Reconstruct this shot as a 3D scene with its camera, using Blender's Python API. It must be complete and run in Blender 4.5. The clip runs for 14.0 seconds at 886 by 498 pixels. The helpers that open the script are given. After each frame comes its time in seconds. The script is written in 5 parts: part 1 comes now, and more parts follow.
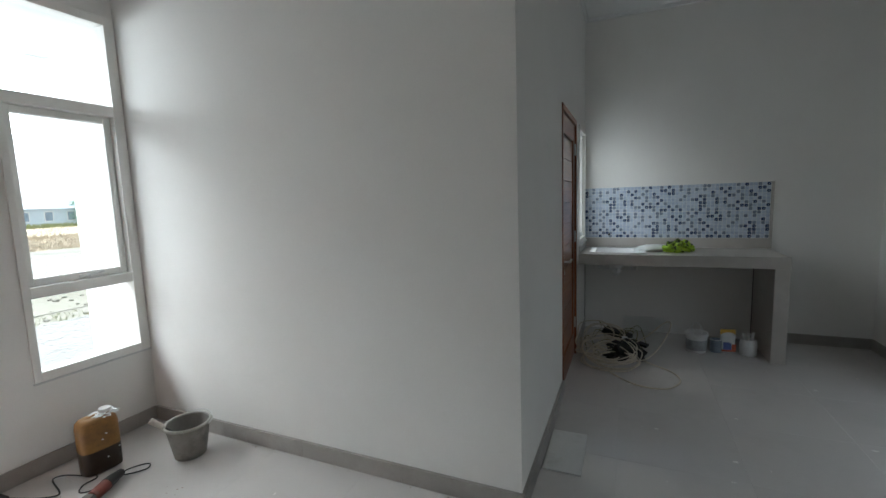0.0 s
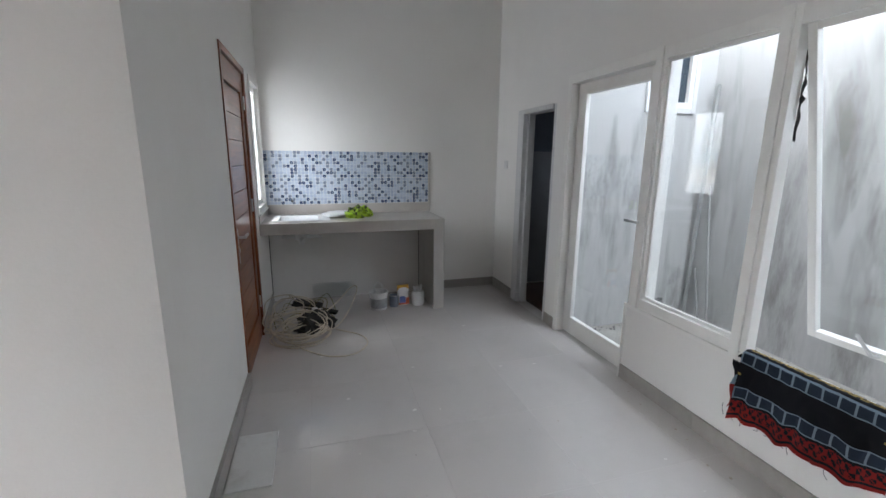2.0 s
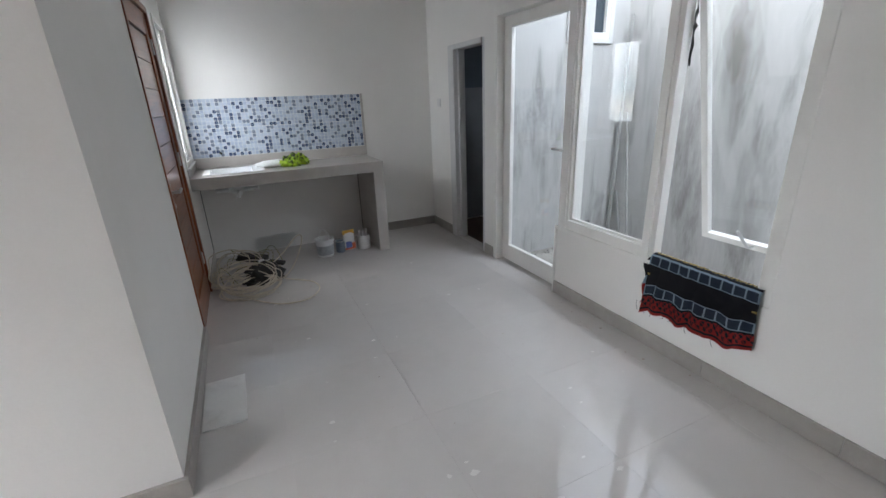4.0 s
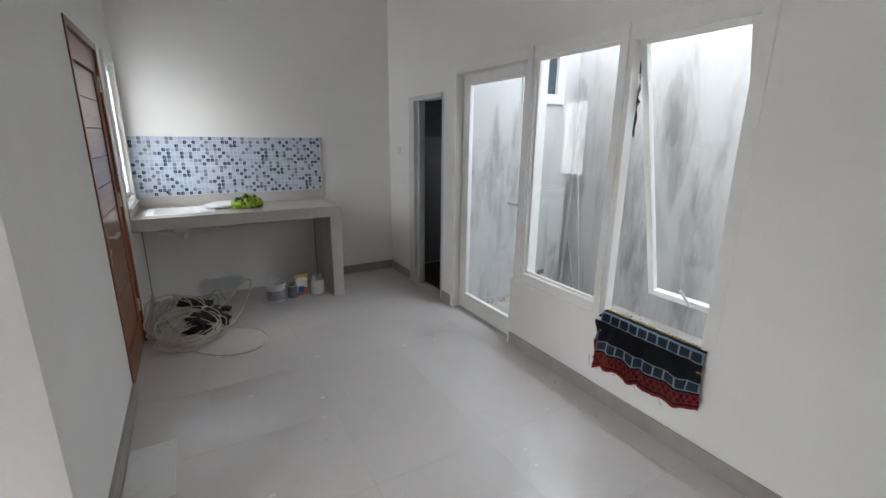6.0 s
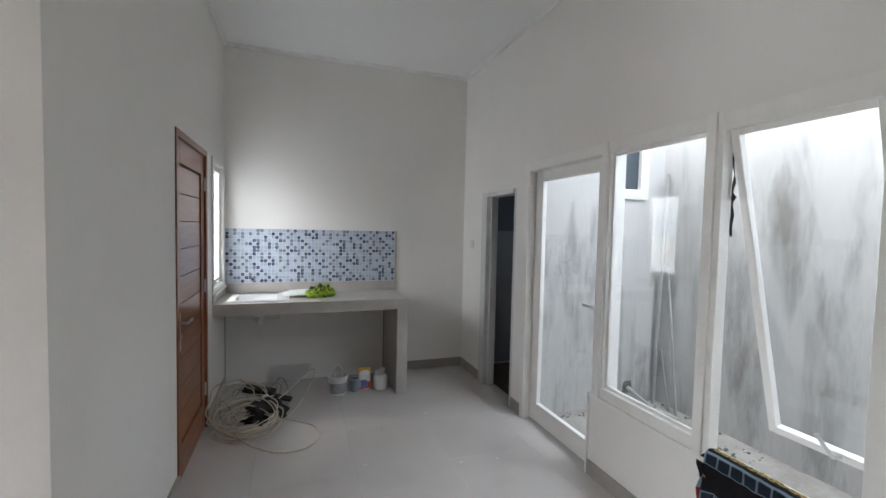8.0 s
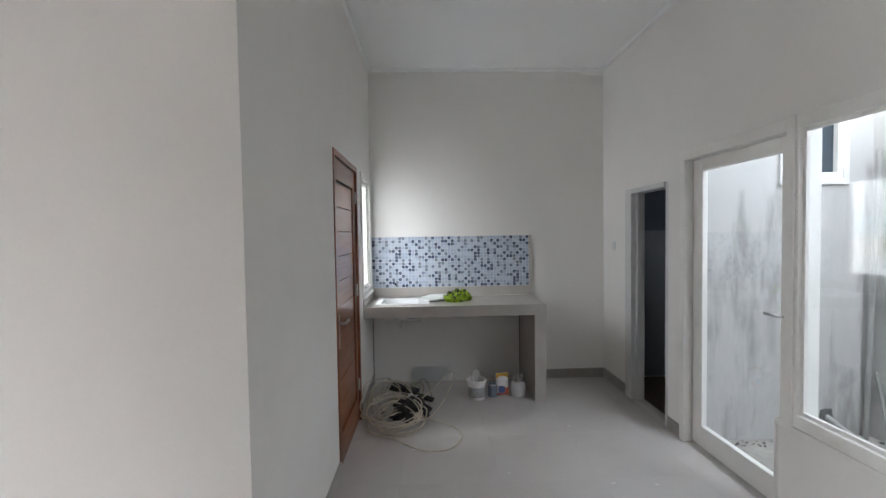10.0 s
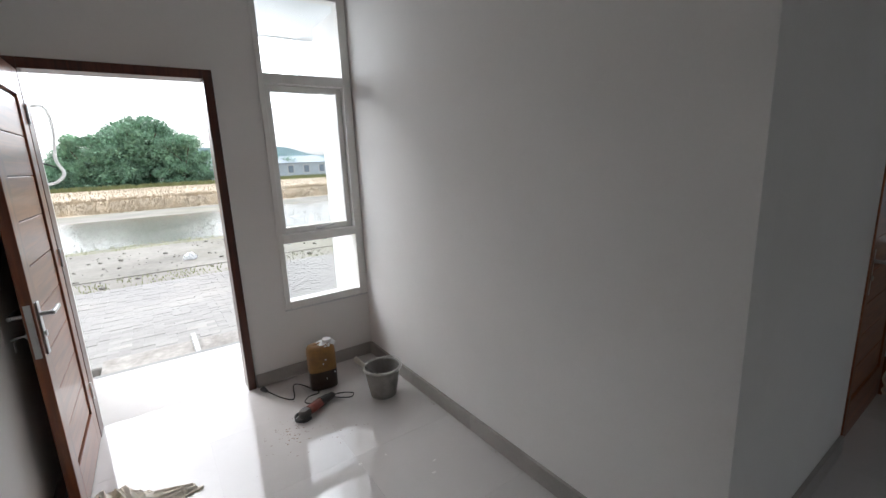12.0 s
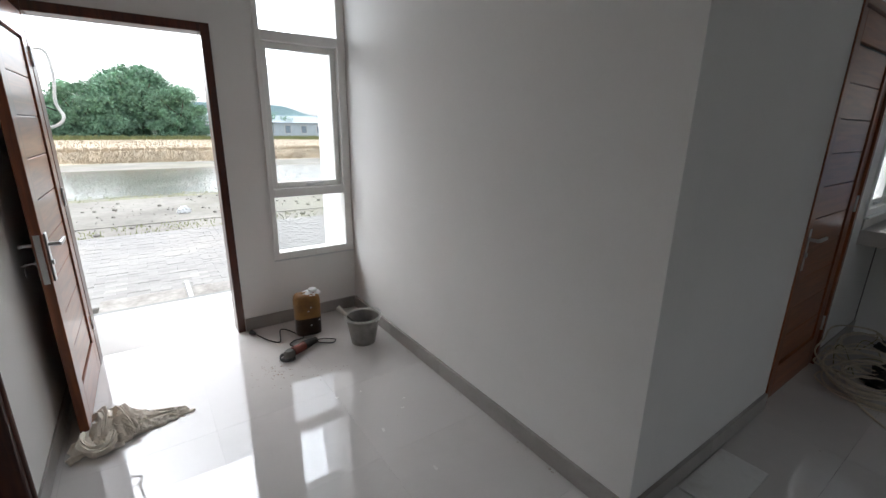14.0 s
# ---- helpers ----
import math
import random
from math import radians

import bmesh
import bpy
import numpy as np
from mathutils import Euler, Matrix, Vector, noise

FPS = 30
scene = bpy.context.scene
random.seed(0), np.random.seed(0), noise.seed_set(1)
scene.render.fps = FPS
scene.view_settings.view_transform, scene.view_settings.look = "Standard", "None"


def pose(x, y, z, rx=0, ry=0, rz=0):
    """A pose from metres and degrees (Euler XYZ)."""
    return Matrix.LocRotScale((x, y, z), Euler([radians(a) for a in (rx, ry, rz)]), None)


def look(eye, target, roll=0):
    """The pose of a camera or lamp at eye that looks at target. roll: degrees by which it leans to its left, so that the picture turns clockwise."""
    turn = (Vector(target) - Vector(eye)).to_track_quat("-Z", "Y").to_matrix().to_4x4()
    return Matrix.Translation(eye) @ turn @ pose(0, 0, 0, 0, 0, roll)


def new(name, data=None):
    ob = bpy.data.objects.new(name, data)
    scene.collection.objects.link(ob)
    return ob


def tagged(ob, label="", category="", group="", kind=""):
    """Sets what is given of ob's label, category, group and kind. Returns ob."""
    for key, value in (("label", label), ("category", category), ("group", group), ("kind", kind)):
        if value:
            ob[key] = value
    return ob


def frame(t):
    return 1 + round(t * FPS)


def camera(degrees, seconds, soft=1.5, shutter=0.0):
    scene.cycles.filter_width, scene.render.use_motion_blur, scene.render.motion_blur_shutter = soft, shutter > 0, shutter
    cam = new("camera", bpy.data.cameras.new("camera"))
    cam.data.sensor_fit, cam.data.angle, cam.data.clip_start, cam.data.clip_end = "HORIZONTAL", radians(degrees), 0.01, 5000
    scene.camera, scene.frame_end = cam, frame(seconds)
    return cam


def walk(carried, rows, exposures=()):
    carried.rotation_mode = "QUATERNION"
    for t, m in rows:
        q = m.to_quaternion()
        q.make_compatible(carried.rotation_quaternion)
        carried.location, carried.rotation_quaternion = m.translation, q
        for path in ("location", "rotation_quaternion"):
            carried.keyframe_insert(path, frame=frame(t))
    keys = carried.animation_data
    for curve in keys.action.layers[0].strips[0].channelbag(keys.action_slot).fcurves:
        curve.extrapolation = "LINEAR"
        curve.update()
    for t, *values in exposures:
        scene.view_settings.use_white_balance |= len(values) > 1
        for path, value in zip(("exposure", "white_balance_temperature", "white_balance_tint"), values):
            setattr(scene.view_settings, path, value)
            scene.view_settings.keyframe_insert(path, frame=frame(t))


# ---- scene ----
cam = camera(92.1, 14.0)

SKY = 0.15
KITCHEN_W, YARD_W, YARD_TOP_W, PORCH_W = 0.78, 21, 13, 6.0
EXPOSURES = [(0, 1.91, 5900, 3), (0.5, 2.0, 5980, 7), (1.0, 2.6, 6000, 10), (1.5, 2.85, 6000, 10), (3.5, 2.85, 6000, 10), (6.0, 2.9, 6150, 10),
             (7.0, 2.9, 6150, 10), (9.5, 2.93, 6150, 10), (10, 2.93, 6150, 10), (10.5, 2.72, 6100, 10), (11, 2.25, 6050, 10), (11.5, 1.42, 6050, 10),
             (12, 1.38, 6080, 10), (12.5, 1.66, 6080, 10), (13, 1.71, 6080, 10), (13.5, 1.67, 6080, 10), (14, 1.47, 6050, 9)]

PATH = [
    (0, (0.44, -1.837, 1.482), (-0.355, -0.016, 1.251), -2.0),
    (0.5, (0.417, -1.718, 1.471), (-0.33, 0.114, 1.182), -2.0),
    (1, (0.506, -1.554, 1.479), (0.132, 0.377, 1.12), -0.7),
    (1.5, (0.538, -1.455, 1.469), (0.649, 0.505, 1.087), 1.4),
    (2, (0.496, -1.487, 1.496), (1.048, 0.388, 1.075), 0.6),
    (2.5, (0.472, -1.539, 1.489), (1.185, 0.276, 1.043), -0.9),
    (3, (0.432, -1.581, 1.508), (1.223, 0.183, 0.994), -1.7),
    (3.5, (0.385, -1.613, 1.501), (1.151, 0.114, 0.846), -2.5),
    (3.7, (0.41, -1.629, 1.472), (1.172, 0.094, 0.8), -2.4),
    (5.8, (0.462, -1.598, 1.564), (1.493, 0.018, 0.994), 0.2),
    (6, (0.459, -1.588, 1.565), (1.436, 0.082, 1.058), 0.7),
    (6.5, (0.509, -1.546, 1.555), (1.311, 0.248, 1.178), 0.9),
    (7, (0.577, -1.493, 1.577), (1.287, 0.353, 1.273), 1.4),
    (9.3, (0.678, -1.45, 1.588), (1.214, 0.475, 1.678), 0.8),
    (9.5, (0.646, -1.431, 1.585), (1.087, 0.518, 1.656), -0.1),
    (10, (0.598, -1.409, 1.564), (0.667, 0.588, 1.495), -0.9),
    (10.5, (0.594, -1.398, 1.539), (0.179, 0.545, 1.307), -1.9),
    (11, (0.504, -1.394, 1.516), (-0.469, 0.323, 1.195), -2.0),
    (11.5, (0.415, -1.341, 1.552), (-0.879, 0.135, 1.17), -2.6),
    (12, (0.458, -1.359, 1.544), (-1.157, -0.252, 1.133), -2.5),
    (12.5, (0.561, -1.396, 1.543), (-1.201, -0.562, 1.096), -2.6),
    (13, (0.651, -1.416, 1.528), (-1.132, -0.647, 1.048), -1.2),
    (13.5, (0.671, -1.424, 1.522), (-1.069, -0.582, 1.01), -0.2),
    (14, (0.678, -1.391, 1.52), (-0.897, -0.285, 0.976), 0.8),
]
walk(cam, [(t, look(eye, target, roll)) for t, eye, target, roll in PATH], EXPOSURES)
scene.cycles.max_bounces, scene.cycles.diffuse_bounces = 14, 8

# ---- world and sun: bright overcast sky ----
world = bpy.data.worlds.new("world")
scene.world = world
world.use_nodes = True
wn, wl = world.node_tree.nodes, world.node_tree.links
sky = wn.new("ShaderNodeTexSky")
sky.sky_type = 'NISHITA'
sky.sun_disc = False
sky.sun_elevation, sky.sun_rotation = radians(48), radians(250)
sky.air_density, sky.dust_density = 1.0, 4.0
grey = wn.new("ShaderNodeHueSaturation")
grey.inputs["Saturation"].default_value = 0.18
wl.new(sky.outputs["Color"], grey.inputs["Color"])
wl.new(grey.outputs["Color"], wn["Background"].inputs["Color"])
wn["Background"].inputs["Strength"].default_value = SKY
sun_data = bpy.data.lights.new("sun", 'SUN')
sun_data.energy, sun_data.angle, sun_data.color = 0.5, radians(25), (1.0, 0.97, 0.92)
sun = new("sun", sun_data)
sun.matrix_world = look((0, 0, 20), (0.35, -0.25, 19.3))


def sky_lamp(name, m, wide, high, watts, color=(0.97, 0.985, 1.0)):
    """An added area lamp that stands in for sky light at an opening."""
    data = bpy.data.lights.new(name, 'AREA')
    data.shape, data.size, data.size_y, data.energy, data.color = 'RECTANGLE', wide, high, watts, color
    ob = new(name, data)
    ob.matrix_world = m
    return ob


sky_lamp("kitchen_window_daylight", look((-0.118, 2.735, 1.568), (1, 2.735, 1.568)), 0.50, 1.05, KITCHEN_W)
# Area lamps added out of view over yard and porch to strengthen sky light.
sky_lamp("yard_sky_fill", look((4.25, -0.65, 3.35), (2.5, -0.649, 1.7)), 1.5, 4.6, YARD_W, (0.90, 0.95, 1.0))
sky_lamp("yard_sky_fill_above", look((3.56, -0.65, 4.7), (3.56, -0.649, 0)), 0.9, 4.6, YARD_TOP_W, (0.90, 0.95, 1.0))
sky_lamp("porch_sky_fill", look((-3.76, -0.945, 2.36), (-2.9, -0.944, 2.10)), 1.85, 0.58, PORCH_W)


# ---- materials ----
def material(name, color, rough=0.5, metal=0.0, vary=0.08, scale=3.0, fine=60.0, bump=0.05, rand=0.0, spec=0.5,
             dirt=None, dirt_amount=0.0, dirt_scale=2.0, stretch=(1, 1, 1), dirt_from=0.5, dirt_to=0.72, island=False):
    """Base colour with broad and fine variation, relief, optional blotches of dirt."""
    m = bpy.data.materials.new(name)
    m.use_nodes = True
    n, l = m.node_tree.nodes, m.node_tree.links
    b = n["Principled BSDF"]
    b.inputs["Roughness"].default_value, b.inputs["Metallic"].default_value = rough, metal
    b.inputs["Specular IOR Level"].default_value = spec
    tc = n.new("ShaderNodeTexCoord")
    info = n.new("ShaderNodeObjectInfo")
    mp = n.new("ShaderNodeVectorMath")
    mp.operation = 'MULTIPLY_ADD'
    mp.inputs[1].default_value = stretch
    shift = n.new("ShaderNodeVectorMath")
    shift.operation = 'SCALE'
    shift.inputs[0].default_value = (7.1, 3.3, 5.7)
    l.new(info.outputs["Random"], shift.inputs["Scale"])
    l.new(tc.outputs["Object"], mp.inputs[0])
    l.new(shift.outputs["Vector"], mp.inputs[2])
    big, small = n.new("ShaderNodeTexNoise"), n.new("ShaderNodeTexNoise")
    big.inputs["Scale"].default_value, big.inputs["Detail"].default_value = scale, 4
    small.inputs["Scale"].default_value, small.inputs["Detail"].default_value = fine, 3
    for q in (big, small):
        l.new(mp.outputs["Vector"], q.inputs["Vector"])
    add = n.new("ShaderNodeMath")
    add.operation = 'MULTIPLY_ADD'
    add.inputs[1].default_value = 0.4
    l.new(small.outputs["Fac"], add.inputs[0])
    l.new(big.outputs["Fac"], add.inputs[2])
    rng = n.new("ShaderNodeMapRange")
    rng.inputs["From Min"].default_value, rng.inputs["From Max"].default_value = 0.45, 0.95
    rng.inputs["To Min"].default_value, rng.inputs["To Max"].default_value = 1 - vary, 1 + vary
    l.new(add.outputs["Value"], rng.inputs["Value"])
    last = rng.outputs["Result"]
    if rand:
        r2 = n.new("ShaderNodeMapRange")
        r2.inputs["To Min"].default_value, r2.inputs["To Max"].default_value = 1 - rand, 1 + rand
        piece = n.new("ShaderNodeNewGeometry").outputs["Random Per Island"] if island else info.outputs["Random"]
        l.new(piece, r2.inputs["Value"])
        mul = n.new("ShaderNodeMath")
        mul.operation = 'MULTIPLY'
        l.new(last, mul.inputs[0])
        l.new(r2.outputs["Result"], mul.inputs[1])
        last = mul.outputs["Value"]
    col = n.new("ShaderNodeVectorMath")
    col.operation = 'SCALE'
    col.inputs[0].default_value = color
    l.new(last, col.inputs["Scale"])
    out = col.outputs["Vector"]
    if dirt:
        dn = n.new("ShaderNodeTexNoise")
        dn.inputs["Scale"].default_value, dn.inputs["Detail"].default_value = dirt_scale, 6
        dn.inputs["Roughness"].default_value = 0.65
        l.new(mp.outputs["Vector"], dn.inputs["Vector"])
        dr = n.new("ShaderNodeMapRange")
        dr.inputs["From Min"].default_value, dr.inputs["From Max"].default_value = dirt_from, dirt_to
        dr.inputs["To Max"].default_value = dirt_amount
        l.new(dn.outputs["Fac"], dr.inputs["Value"])
        mix = n.new("ShaderNodeMix")
        mix.data_type = 'RGBA'
        l.new(dr.outputs["Result"], mix.inputs["Factor"])
        l.new(out, mix.inputs["A"])
        mix.inputs["B"].default_value = (*dirt, 1)
        out = mix.outputs["Result"]
    l.new(out, b.inputs["Base Color"])
    if bump:
        bp = n.new("ShaderNodeBump")
        bp.inputs["Strength"].default_value, bp.inputs["Distance"].default_value = bump, 0.01
        l.new(small.outputs["Fac"], bp.inputs["Height"])
        l.new(bp.outputs["Normal"], b.inputs["Normal"])
    return m


def wood(name, color, dark, rough=0.35, axis=2, coat=0.7):
    m = bpy.data.materials.new(name)
    m.use_nodes = True
    n, l = m.node_tree.nodes, m.node_tree.links
    b = n["Principled BSDF"]
    b.inputs["Roughness"].default_value = rough
    b.inputs["Coat Weight"].default_value, b.inputs["Coat Roughness"].default_value = coat, 0.12
    tc, info = n.new("ShaderNodeTexCoord"), n.new("ShaderNodeObjectInfo")
    mp = n.new("ShaderNodeMapping")
    s = [14, 14, 14]
    s[axis] = 0.9
    mp.inputs["Scale"].default_value = s
    l.new(tc.outputs["Object"], mp.inputs["Vector"])
    off = n.new("ShaderNodeVectorMath")
    off.operation = 'SCALE'
    off.inputs[0].default_value = (3, 5, 9)
    l.new(info.outputs["Random"], off.inputs["Scale"])
    l.new(off.outputs["Vector"], mp.inputs["Location"])
    g = n.new("ShaderNodeTexNoise")
    g.inputs["Scale"].default_value, g.inputs["Detail"].default_value, g.inputs["Distortion"].default_value = 2.2, 7, 1.2
    l.new(mp.outputs["Vector"], g.inputs["Vector"])
    ramp = n.new("ShaderNodeValToRGB")
    ramp.color_ramp.elements[0].position, ramp.color_ramp.elements[1].position = 0.32, 0.7
    ramp.color_ramp.elements[0].color, ramp.color_ramp.elements[1].color = (*dark, 1), (*color, 1)
    l.new(g.outputs["Fac"], ramp.inputs["Fac"])
    l.new(ramp.outputs["Color"], b.inputs["Base Color"])
    bp = n.new("ShaderNodeBump")
    bp.inputs["Strength"].default_value, bp.inputs["Distance"].default_value = 0.08, 0.004
    l.new(g.outputs["Fac"], bp.inputs["Height"])
    l.new(bp.outputs["Normal"], b.inputs["Normal"])
    return m


def smudged(m, clean, dull, scale):
    """Patches of dust and wiped streaks that dull a polished surface."""
    n, l = m.node_tree.nodes, m.node_tree.links
    tc, mp = n.new("ShaderNodeTexCoord"), n.new("ShaderNodeMapping")
    mp.inputs["Scale"].default_value, mp.inputs["Rotation"].default_value = (1, 2.6, 1), (0, 0, 0.5)
    l.new(tc.outputs["Object"], mp.inputs["Vector"])
    q = n.new("ShaderNodeTexNoise")
    q.inputs["Scale"].default_value, q.inputs["Detail"].default_value, q.inputs["Roughness"].default_value = scale, 7, 0.7
    l.new(mp.outputs["Vector"], q.inputs["Vector"])
    r = n.new("ShaderNodeMapRange")
    r.inputs["From Min"].default_value, r.inputs["From Max"].default_value = 0.56, 0.72
    r.inputs["To Min"].default_value, r.inputs["To Max"].default_value = clean, dull
    l.new(q.outputs["Fac"], r.inputs["Value"])
    l.new(r.outputs["Result"], n["Principled BSDF"].inputs["Roughness"])


def glass(name, tint=(0.97, 0.99, 0.99), rough=0.0):
    m = bpy.data.materials.new(name)
    m.use_nodes = True
    b = m.node_tree.nodes["Principled BSDF"]
    b.inputs["Base Color"].default_value = (*tint, 1)
    b.inputs["Transmission Weight"].default_value = 1
    b.inputs["Roughness"].default_value, b.inputs["IOR"].default_value = rough, 1.45
    return m


PAINT = material("wall_paint", (0.80, 0.785, 0.76), 0.75, vary=0.025, scale=1.2, fine=90, bump=0.06,
                 dirt=(0.62, 0.58, 0.53), dirt_amount=0.12, dirt_scale=1.4)
PAINT_OUT = material("outside_paint", (0.78, 0.81, 0.83), 0.8, vary=0.04, scale=1.5, fine=70, bump=0.08)
CEILING = material("ceiling_paint", (0.82, 0.82, 0.82), 0.8, vary=0.02, scale=0.8, fine=60, bump=0.04)
SKIRT = material("skirting_tile", (0.34, 0.315, 0.29), 0.35, vary=0.07, scale=4, fine=120, bump=0.02, rand=0.04,
                 dirt=(0.5, 0.47, 0.44), dirt_amount=0.35, dirt_scale=5)
FLOOR = material("floor_tile", (0.59, 0.563, 0.542), 0.02, vary=0.03, scale=2, fine=140, bump=0.0, rand=0.012, spec=0.85,
                 dirt=(0.48, 0.46, 0.44), dirt_amount=0.3, dirt_scale=3)
smudged(FLOOR, 0.02, 0.16, 5.0)
GROUT = material("grout", (0.55, 0.53, 0.51), 0.9, vary=0.08, fine=200)
WHITE = material("white_frame", (0.82, 0.81, 0.78), 0.35, vary=0.03, scale=4, fine=80, bump=0.02,
                 dirt=(0.6, 0.55, 0.48), dirt_amount=0.18, dirt_scale=6)
GREYFRAME = material("primed_frame", (0.62, 0.62, 0.62), 0.5, vary=0.06, scale=5, fine=80, bump=0.03)
TEAK = wood("teak", (0.29, 0.085, 0.026), (0.15, 0.040, 0.013), coat=0.4)
TEAK_X = wood("teak_across", (0.32, 0.10, 0.030), (0.18, 0.050, 0.016), axis=0, coat=0.4)
TEAK_Y = wood("teak_across_deep", (0.30, 0.09, 0.028), (0.16, 0.045, 0.014), axis=1, coat=0.4)
GROOVE = material("groove", (0.03, 0.015, 0.01), 0.6, vary=0.1)
DARKWOOD = wood("dark_jamb", (0.115, 0.030, 0.012), (0.05, 0.014, 0.007), rough=0.4, coat=0.3)
GLASS = glass("clear_glass")
COUNTER = material("counter_tile", (0.46, 0.43, 0.40), 0.28, vary=0.05, scale=3, fine=110, bump=0.02,
                   dirt=(0.58, 0.55, 0.52), dirt_amount=0.4, dirt_scale=6)
STEEL = material("brushed_steel", (0.62, 0.62, 0.62), 0.28, 1.0, vary=0.06, fine=150, bump=0.02)
CONCRETE = material("stained_plaster", (0.44, 0.437, 0.43), 0.9, vary=0.13, scale=1.3, fine=40, bump=0.2, stretch=(1, 1, 0.22),
                    dirt=(0.15, 0.145, 0.13), dirt_amount=0.75, dirt_scale=3.6, dirt_from=0.51, dirt_to=0.68)
PAVER = material("paver", (0.29, 0.28, 0.265), 0.9, vary=0.14, scale=0.8, fine=25, bump=0.25, rand=0.035, dirt=(0.40, 0.37, 0.33), dirt_amount=0.5, dirt_scale=0.5)
PAVER_REST = material("paver_rest", (0.29, 0.28, 0.265), 0.9, vary=0.14, scale=0.8, fine=25, bump=0.25, rand=0.035, island=True, dirt=(0.40, 0.37, 0.33), dirt_amount=0.5, dirt_scale=0.5)
PORCH = material("porch_tile", (0.20, 0.20, 0.196), 0.55, spec=0.3, vary=0.06, scale=3, fine=60, bump=0.03, rand=0.03)
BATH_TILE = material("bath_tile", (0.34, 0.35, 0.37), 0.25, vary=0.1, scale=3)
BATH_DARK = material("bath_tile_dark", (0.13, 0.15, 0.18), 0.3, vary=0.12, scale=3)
BATH_FLOOR = material("bath_floor", (0.12, 0.07, 0.045), 0.4, vary=0.2, scale=6)


# ---- mesh helpers ----
def box(bm, x0, x1, y0, y1, z0, z1, bevel=0.0, m=None):
    made = bmesh.ops.create_cube(bm, size=1)["verts"]
    place = Matrix.Translation(((x0 + x1) / 2, (y0 + y1) / 2, (z0 + z1) / 2)) @ Matrix.Diagonal((x1 - x0, y1 - y0, z1 - z0, 1))
    bmesh.ops.transform(bm, matrix=(m @ place) if m else place, verts=made)
    if bevel:
        edges = list({e for v in made for e in v.link_edges})
        bmesh.ops.bevel(bm, geom=edges, offset=bevel, segments=2, affect='EDGES', profile=0.5)
    return bm


def boxes(*rows, bevel=0.0):
    bm = bmesh.new()
    for r in rows:
        box(bm, *r, bevel=bevel)
    return bm


def rod(bm, a, b, r0, r1=None, seg=12):
    """A round bar from a to b."""
    a, b = Vector(a), Vector(b)
    m = Matrix.Translation((a + b) / 2) @ (b - a).to_track_quat("Z", "Y").to_matrix().to_4x4()
    bmesh.ops.create_cone(bm, cap_ends=True, segments=seg, radius1=r0, radius2=r0 if r1 is None else r1, depth=(b - a).length, matrix=m)
    return bm


def lathe(bm, profile, at=(0, 0, 0), seg=32, squash=1.0, caps=True):
    """Turns rows of (radius, height) about the upright axis."""
    rings = [[bm.verts.new((at[0] + r * math.cos(2 * math.pi * k / seg), at[1] + squash * r * math.sin(2 * math.pi * k / seg), at[2] + z))
              for k in range(seg)] for r, z in profile]
    for p, q in zip(rings, rings[1:]):
        for k in range(seg):
            bm.faces.new((p[k], p[(k + 1) % seg], q[(k + 1) % seg], q[k]))
    if caps:
        bm.faces.new(rings[0][::-1])
        bm.faces.new(rings[-1])
    return bm


def cable(bm, points, r=0.004, seg=8, steps=6, closed=False):
    """A round cable along a smooth line through the points."""
    p = [Vector(q) for q in points]
    line = []
    for i in range(len(p) - 1):
        a, b, c, d = p[max(i - 1, 0)], p[i], p[i + 1], p[min(i + 2, len(p) - 1)]
        for s in range(steps):
            u = s / steps
            line.append(0.5 * (2 * b + (c - a) * u + (2 * a - 5 * b + 4 * c - d) * u * u + (3 * b - a - 3 * c + d) * u ** 3))
    line.append(p[-1])
    rings, up = [], Vector((0.13, 0.21, 0.97))
    for i, q in enumerate(line):
        way = (line[min(i + 1, len(line) - 1)] - line[max(i - 1, 0)]).normalized()
        side = way.cross(up).normalized()
        top = side.cross(way)
        rings.append([bm.verts.new(q + r * (math.cos(2 * math.pi * k / seg) * side + math.sin(2 * math.pi * k / seg) * top)) for k in range(seg)])
    for a, b in zip(rings, rings[1:]):
        for k in range(seg):
            bm.faces.new((a[k], a[(k + 1) % seg], b[(k + 1) % seg], b[k]))
    bm.faces.new(rings[0][::-1])
    bm.faces.new(rings[-1])
    return bm


def part(name, bm, mat, parent=None, label="", smooth=False):
    data = bpy.data.meshes.new(name)
    bmesh.ops.recalc_face_normals(bm, faces=bm.faces)
    bm.to_mesh(data)
    bm.free()
    data.materials.append(mat)
    if smooth:
        for f in data.polygons:
            f.use_smooth = True
        data.set_sharp_from_angle(angle=radians(40))
    ob = new(name, data)
    if parent:
        ob.parent = parent
    if label:
        ob["label"] = label
    return ob


def thing(name, label, category, group="", kind="", at=(0, 0, 0)):
    ob = new(name)
    ob.location = at
    ob.empty_display_size = 0.1
    return tagged(ob, label, category, group, kind)


def structure(name, bm, mat, label="", category="", smooth=False):
    ob = part(name, bm, mat, smooth=smooth)
    return tagged(ob, label, category or name.split("_")[0], kind="structure")


